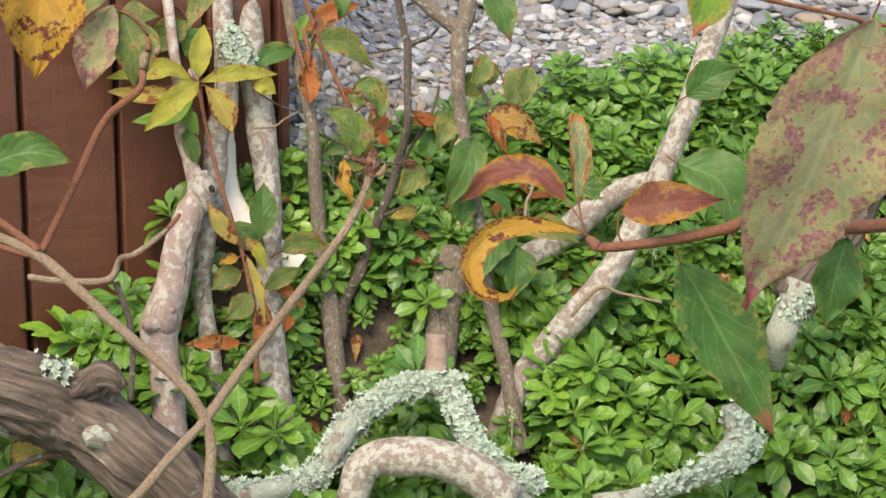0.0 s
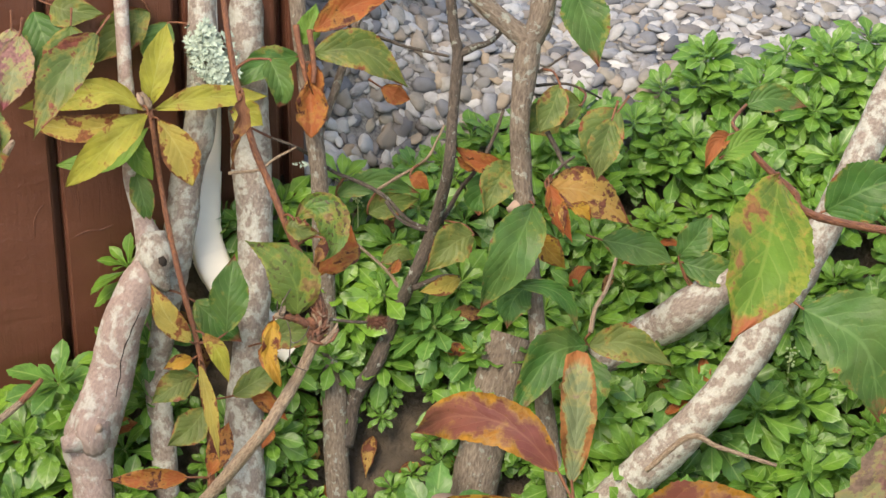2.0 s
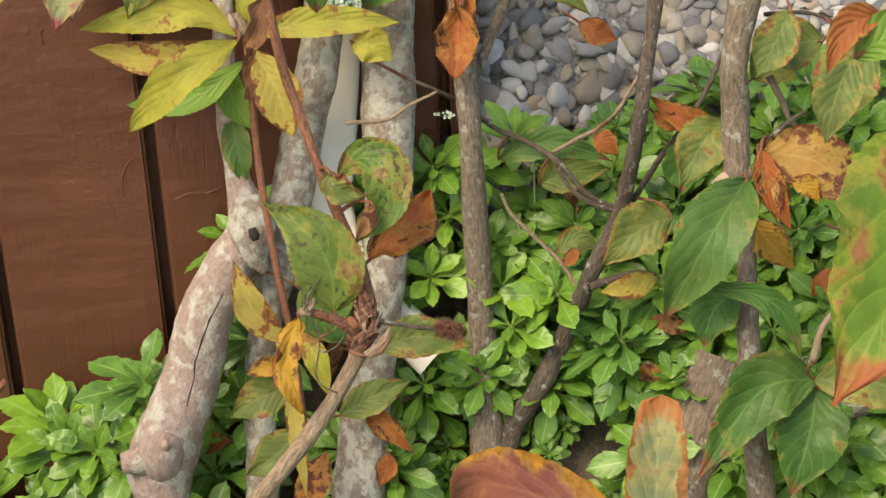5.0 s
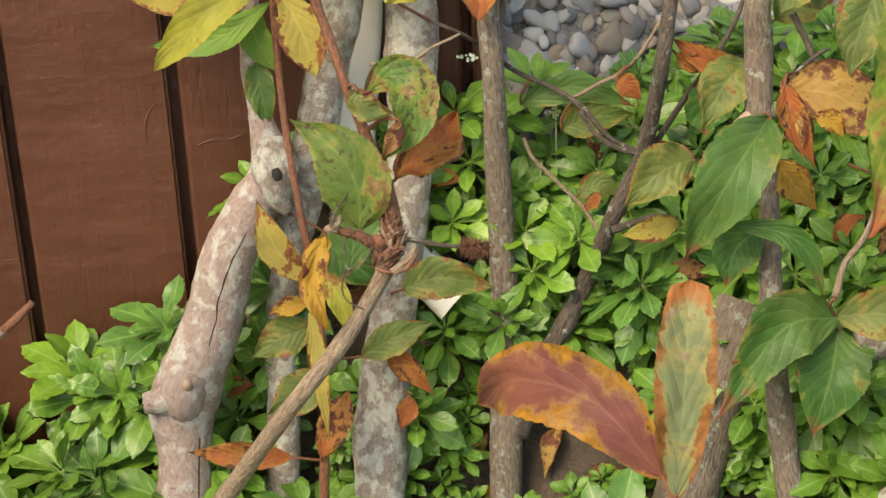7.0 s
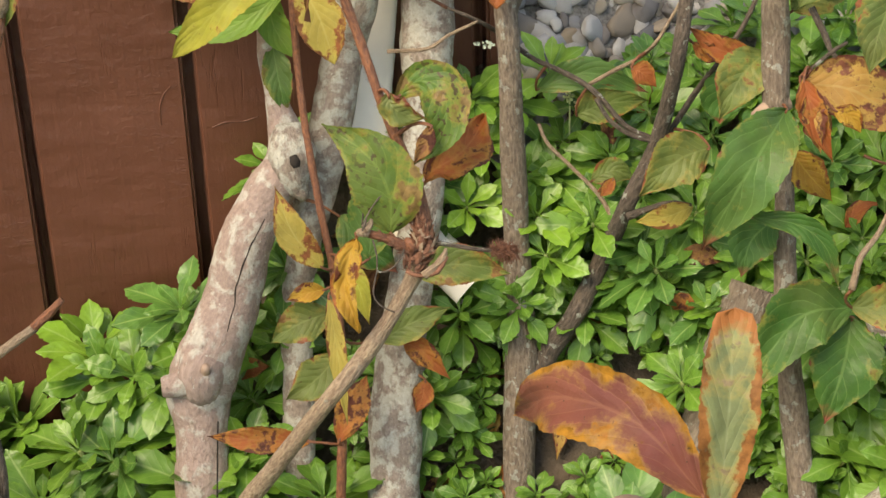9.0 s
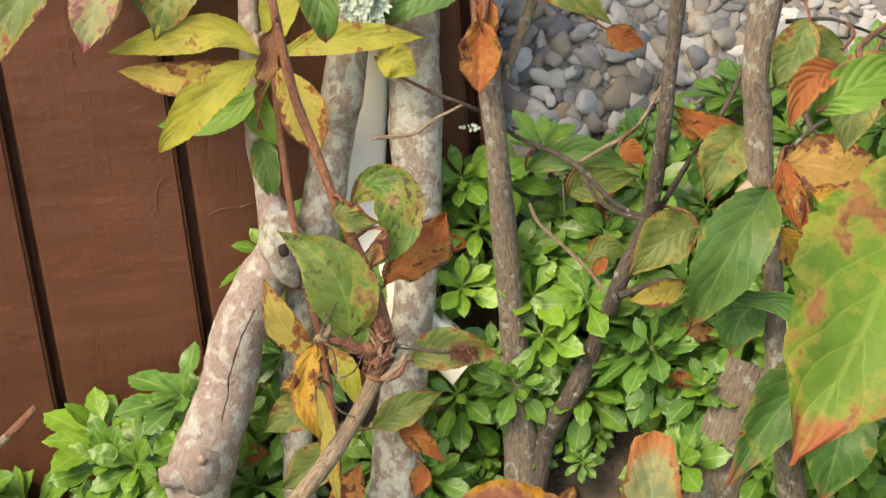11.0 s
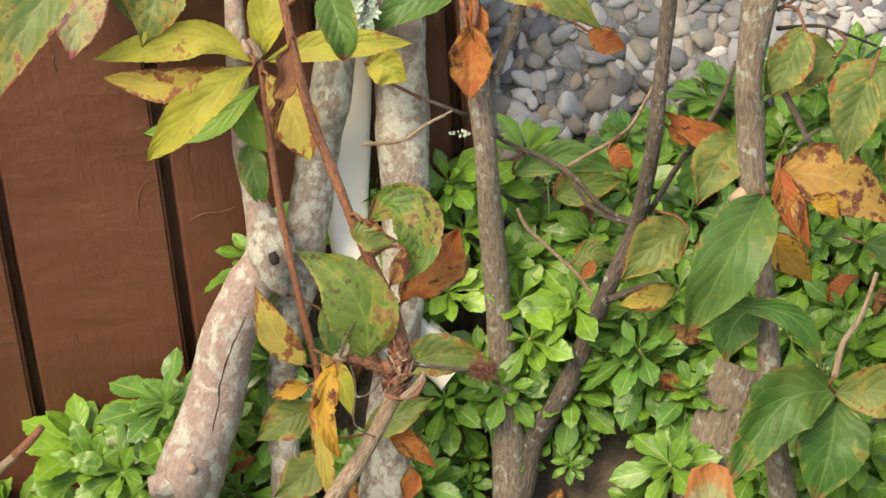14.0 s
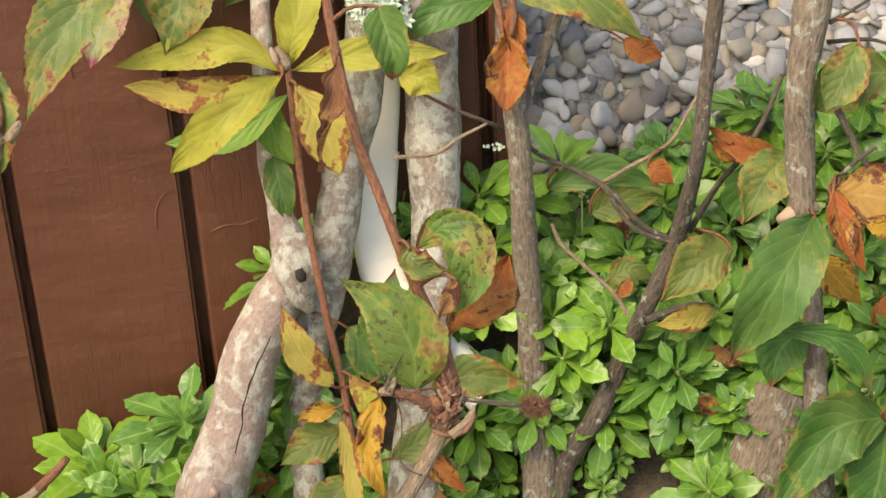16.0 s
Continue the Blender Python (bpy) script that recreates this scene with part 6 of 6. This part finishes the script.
# ---- pebbles ----
def pebble_mat():
    m, nt, b = mat_base("river_pebble", 0.75)
    oi = nt.nodes.new("ShaderNodeObjectInfo")
    geo = nt.nodes.new("ShaderNodeNewGeometry")
    pick = math_node(nt, "FRACT", math_node(nt, "ADD", math_node(nt, "MULTIPLY", oi.outputs["Random"], 7.3), geo.outputs["Random Per Island"]))
    cr = nt.nodes.new("ShaderNodeValToRGB")
    stops = ((0.0, (0.09, 0.093, 0.105)), (0.14, (0.2, 0.202, 0.22)), (0.28, (0.42, 0.41, 0.4)), (0.4, (0.27, 0.235, 0.19)), (0.52, (0.13, 0.135, 0.15)), (0.64, (0.33, 0.25, 0.17)), (0.76, (0.25, 0.253, 0.27)), (0.88, (0.52, 0.5, 0.48)), (1.0, (0.15, 0.13, 0.125)))
    cr.color_ramp.elements[0].position, cr.color_ramp.elements[0].color = stops[0][0], (*stops[0][1], 1)
    cr.color_ramp.elements[1].position, cr.color_ramp.elements[1].color = stops[-1][0], (*stops[-1][1], 1)
    for p, c in stops[1:-1]:
        e = cr.color_ramp.elements.new(p)
        e.color = (*c, 1)
    nt.links.new(pick, cr.inputs[0])
    v = coords(nt, "Object", (1, 1, 1), 3.0)
    col = mix(nt, ramp(nt, noise_tex(nt, v, 110, 5), 0.3, 0.7), cr.outputs[0], mix(nt, 0.35, cr.outputs[0], (0.08, 0.07, 0.06)))
    nt.links.new(col, b.inputs["Base Color"])
    bump(nt, b, noise_tex(nt, v, 260, 4), 0.3, 0.002)
    return m


def build_pebbles():
    rnd = random.Random(5)
    m = pebble_mat()
    shapes = []
    for k in range(10):
        bm = bmesh.new()
        bmesh.ops.create_icosphere(bm, subdivisions=2, radius=1)
        sx, sy, sz = rnd.uniform(0.95, 1.55), rnd.uniform(0.65, 1.0), rnd.uniform(0.3, 0.52)
        for v in bm.verts:
            c = v.co * (1 + 0.55 * noise.noise(v.co * 1.1 + Vector((k * 9, 0, 0))) + 0.26 * noise.noise(v.co * 2.3 + Vector((0, k * 7, 0))))
            v.co = (c.x * sx, c.y * sy, c.z * sz)
        vs = [v.co.copy() for v in bm.verts]
        fs = [tuple(v.index for v in f.verts) for f in bm.faces]
        bm.free()
        shapes.append((vs, fs, mesh_from("pebble", vs, fs, m)))
    # fine grit that fills the gaps between the pebbles
    grit, quads, index = [], [], {}
    for j in range(90):
        for i in range(120):
            x, y = -1.3 + 0.028 * i, 2.9 + 0.026 * j
            if in_pebbles(x, y) and not behind_wall(x, y):
                index[i, j] = len(grit)
                grit.append((x, y, ground_z(x, y) + 0.006))
    for i, j in index:
        if (i + 1, j) in index and (i, j + 1) in index and (i + 1, j + 1) in index:
            quads.append((index[i, j], index[i + 1, j], index[i + 1, j + 1], index[i, j + 1]))
    gm = plain_mat("grit", (0.2, 0.19, 0.18), 0.9, 0.6, 260, 1.0)
    bed = tagged(new("pebble_bed", mesh_from("pebble_bed", grit, quads, gm)), "bed of grey and tan rounded river pebbles", "pebbles", kind="structure")
    spots = scatter(rnd, -0.45, 1.0, 2.95, 3.75, 0.0096, 200000, lambda x, y: in_pebbles(x, y + 0.02) and not behind_wall(x, y))
    spots += scatter(rnd, -1.3, 2.0, 3.75, 5.2, 0.022, 60000, lambda x, y: in_pebbles(x, y + 0.02) and not behind_wall(x, y))
    spots += scatter(rnd, 1.0, 2.0, 3.2, 3.75, 0.022, 20000, lambda x, y: in_pebbles(x, y + 0.02))
    spots.sort(key=lambda s: s[1] - 0.35 * s[0])
    rest = ([], [])
    for i, (x, y) in enumerate(spots):
        k = rnd.randrange(10)
        n = (ground_normal(x, y) + Vector((rnd.gauss(0, 0.25), rnd.gauss(0, 0.25), 0))).normalized()
        s = 0.0098 * rnd.uniform(0.6, 1.6) * (1.9 if y > 3.75 or x > 1 else 1)
        mt = Matrix.Translation((x, y, ground_z(x, y) + s * rnd.uniform(0.2, 0.9))) @ n.to_track_quat("Z", "Y").to_matrix().to_4x4() @ Matrix.Rotation(rnd.uniform(0, 6.28), 4, "Z") @ Matrix.Scale(s, 4)
        if i < 290:
            ob = new("pebble", shapes[k][2])
            ob.matrix_world = mt
            ob.parent = bed
        else:
            o = len(rest[0])
            rest[0].extend(mt @ v for v in shapes[k][0])
            rest[1].extend(tuple(a + o for a in q) for q in shapes[k][1])
    tagged(new("pebbles", mesh_from("pebbles", rest[0], rest[1], m)), "spread of grey and tan rounded river pebbles", "pebbles", kind="stuff")


build_pebbles()


# ---- small pale flower buds standing in the groundcover ----
def build_buds():
    rnd = random.Random(23)
    m = plain_mat("pale_bud", (0.42, 0.5, 0.24), 0.6, 0.3, 60, 0.1)
    bm = bmesh.new()
    bmesh.ops.create_icosphere(bm, subdivisions=1, radius=1)
    sv = [v.co.copy() for v in bm.verts]
    sf = [tuple(v.index for v in f.verts) for f in bm.faces]
    bm.free()
    for x, y in ((-0.2, 3.08), (-0.06, 3.05), (0.02, 3.1), (0.1, 3.02), (0.2, 3.0), (0.16, 3.12), (0.3, 2.9), (0.24, 2.86), (-0.26, 3.04), (0.38, 3.05), (0.12, 2.8)):
        z = ground_z(x, y) + 0.085
        verts, faces = [], []
        for k in range(22):
            c = Vector((x + rnd.gauss(0, 0.004), y - 0.03 + rnd.gauss(0, 0.004), z + k * 0.0012))
            o = len(verts)
            s = rnd.uniform(0.0012, 0.0024)
            verts += [c + v * s for v in sv]
            faces += [tuple(i + o for i in f) for f in sf]
        sv2, sf2, _ = tube([(x, y - 0.03, z - 0.07, 0.0012), (x, y - 0.03, z, 0.0012), (x, y - 0.03, z + 0.02, 0.001)], 6, 0.02)
        root = thing("flower_spike", (x, y - 0.03, z - 0.07), "small spike of pale green flower buds in the groundcover", "flower", "flower spikes")
        part("stalk", mesh_from("stalk", sv2, sf2, m), root)
        tagged(part("flower_head", mesh_from("flower_head", verts, faces, m), root), kind="stuff")


build_buds()
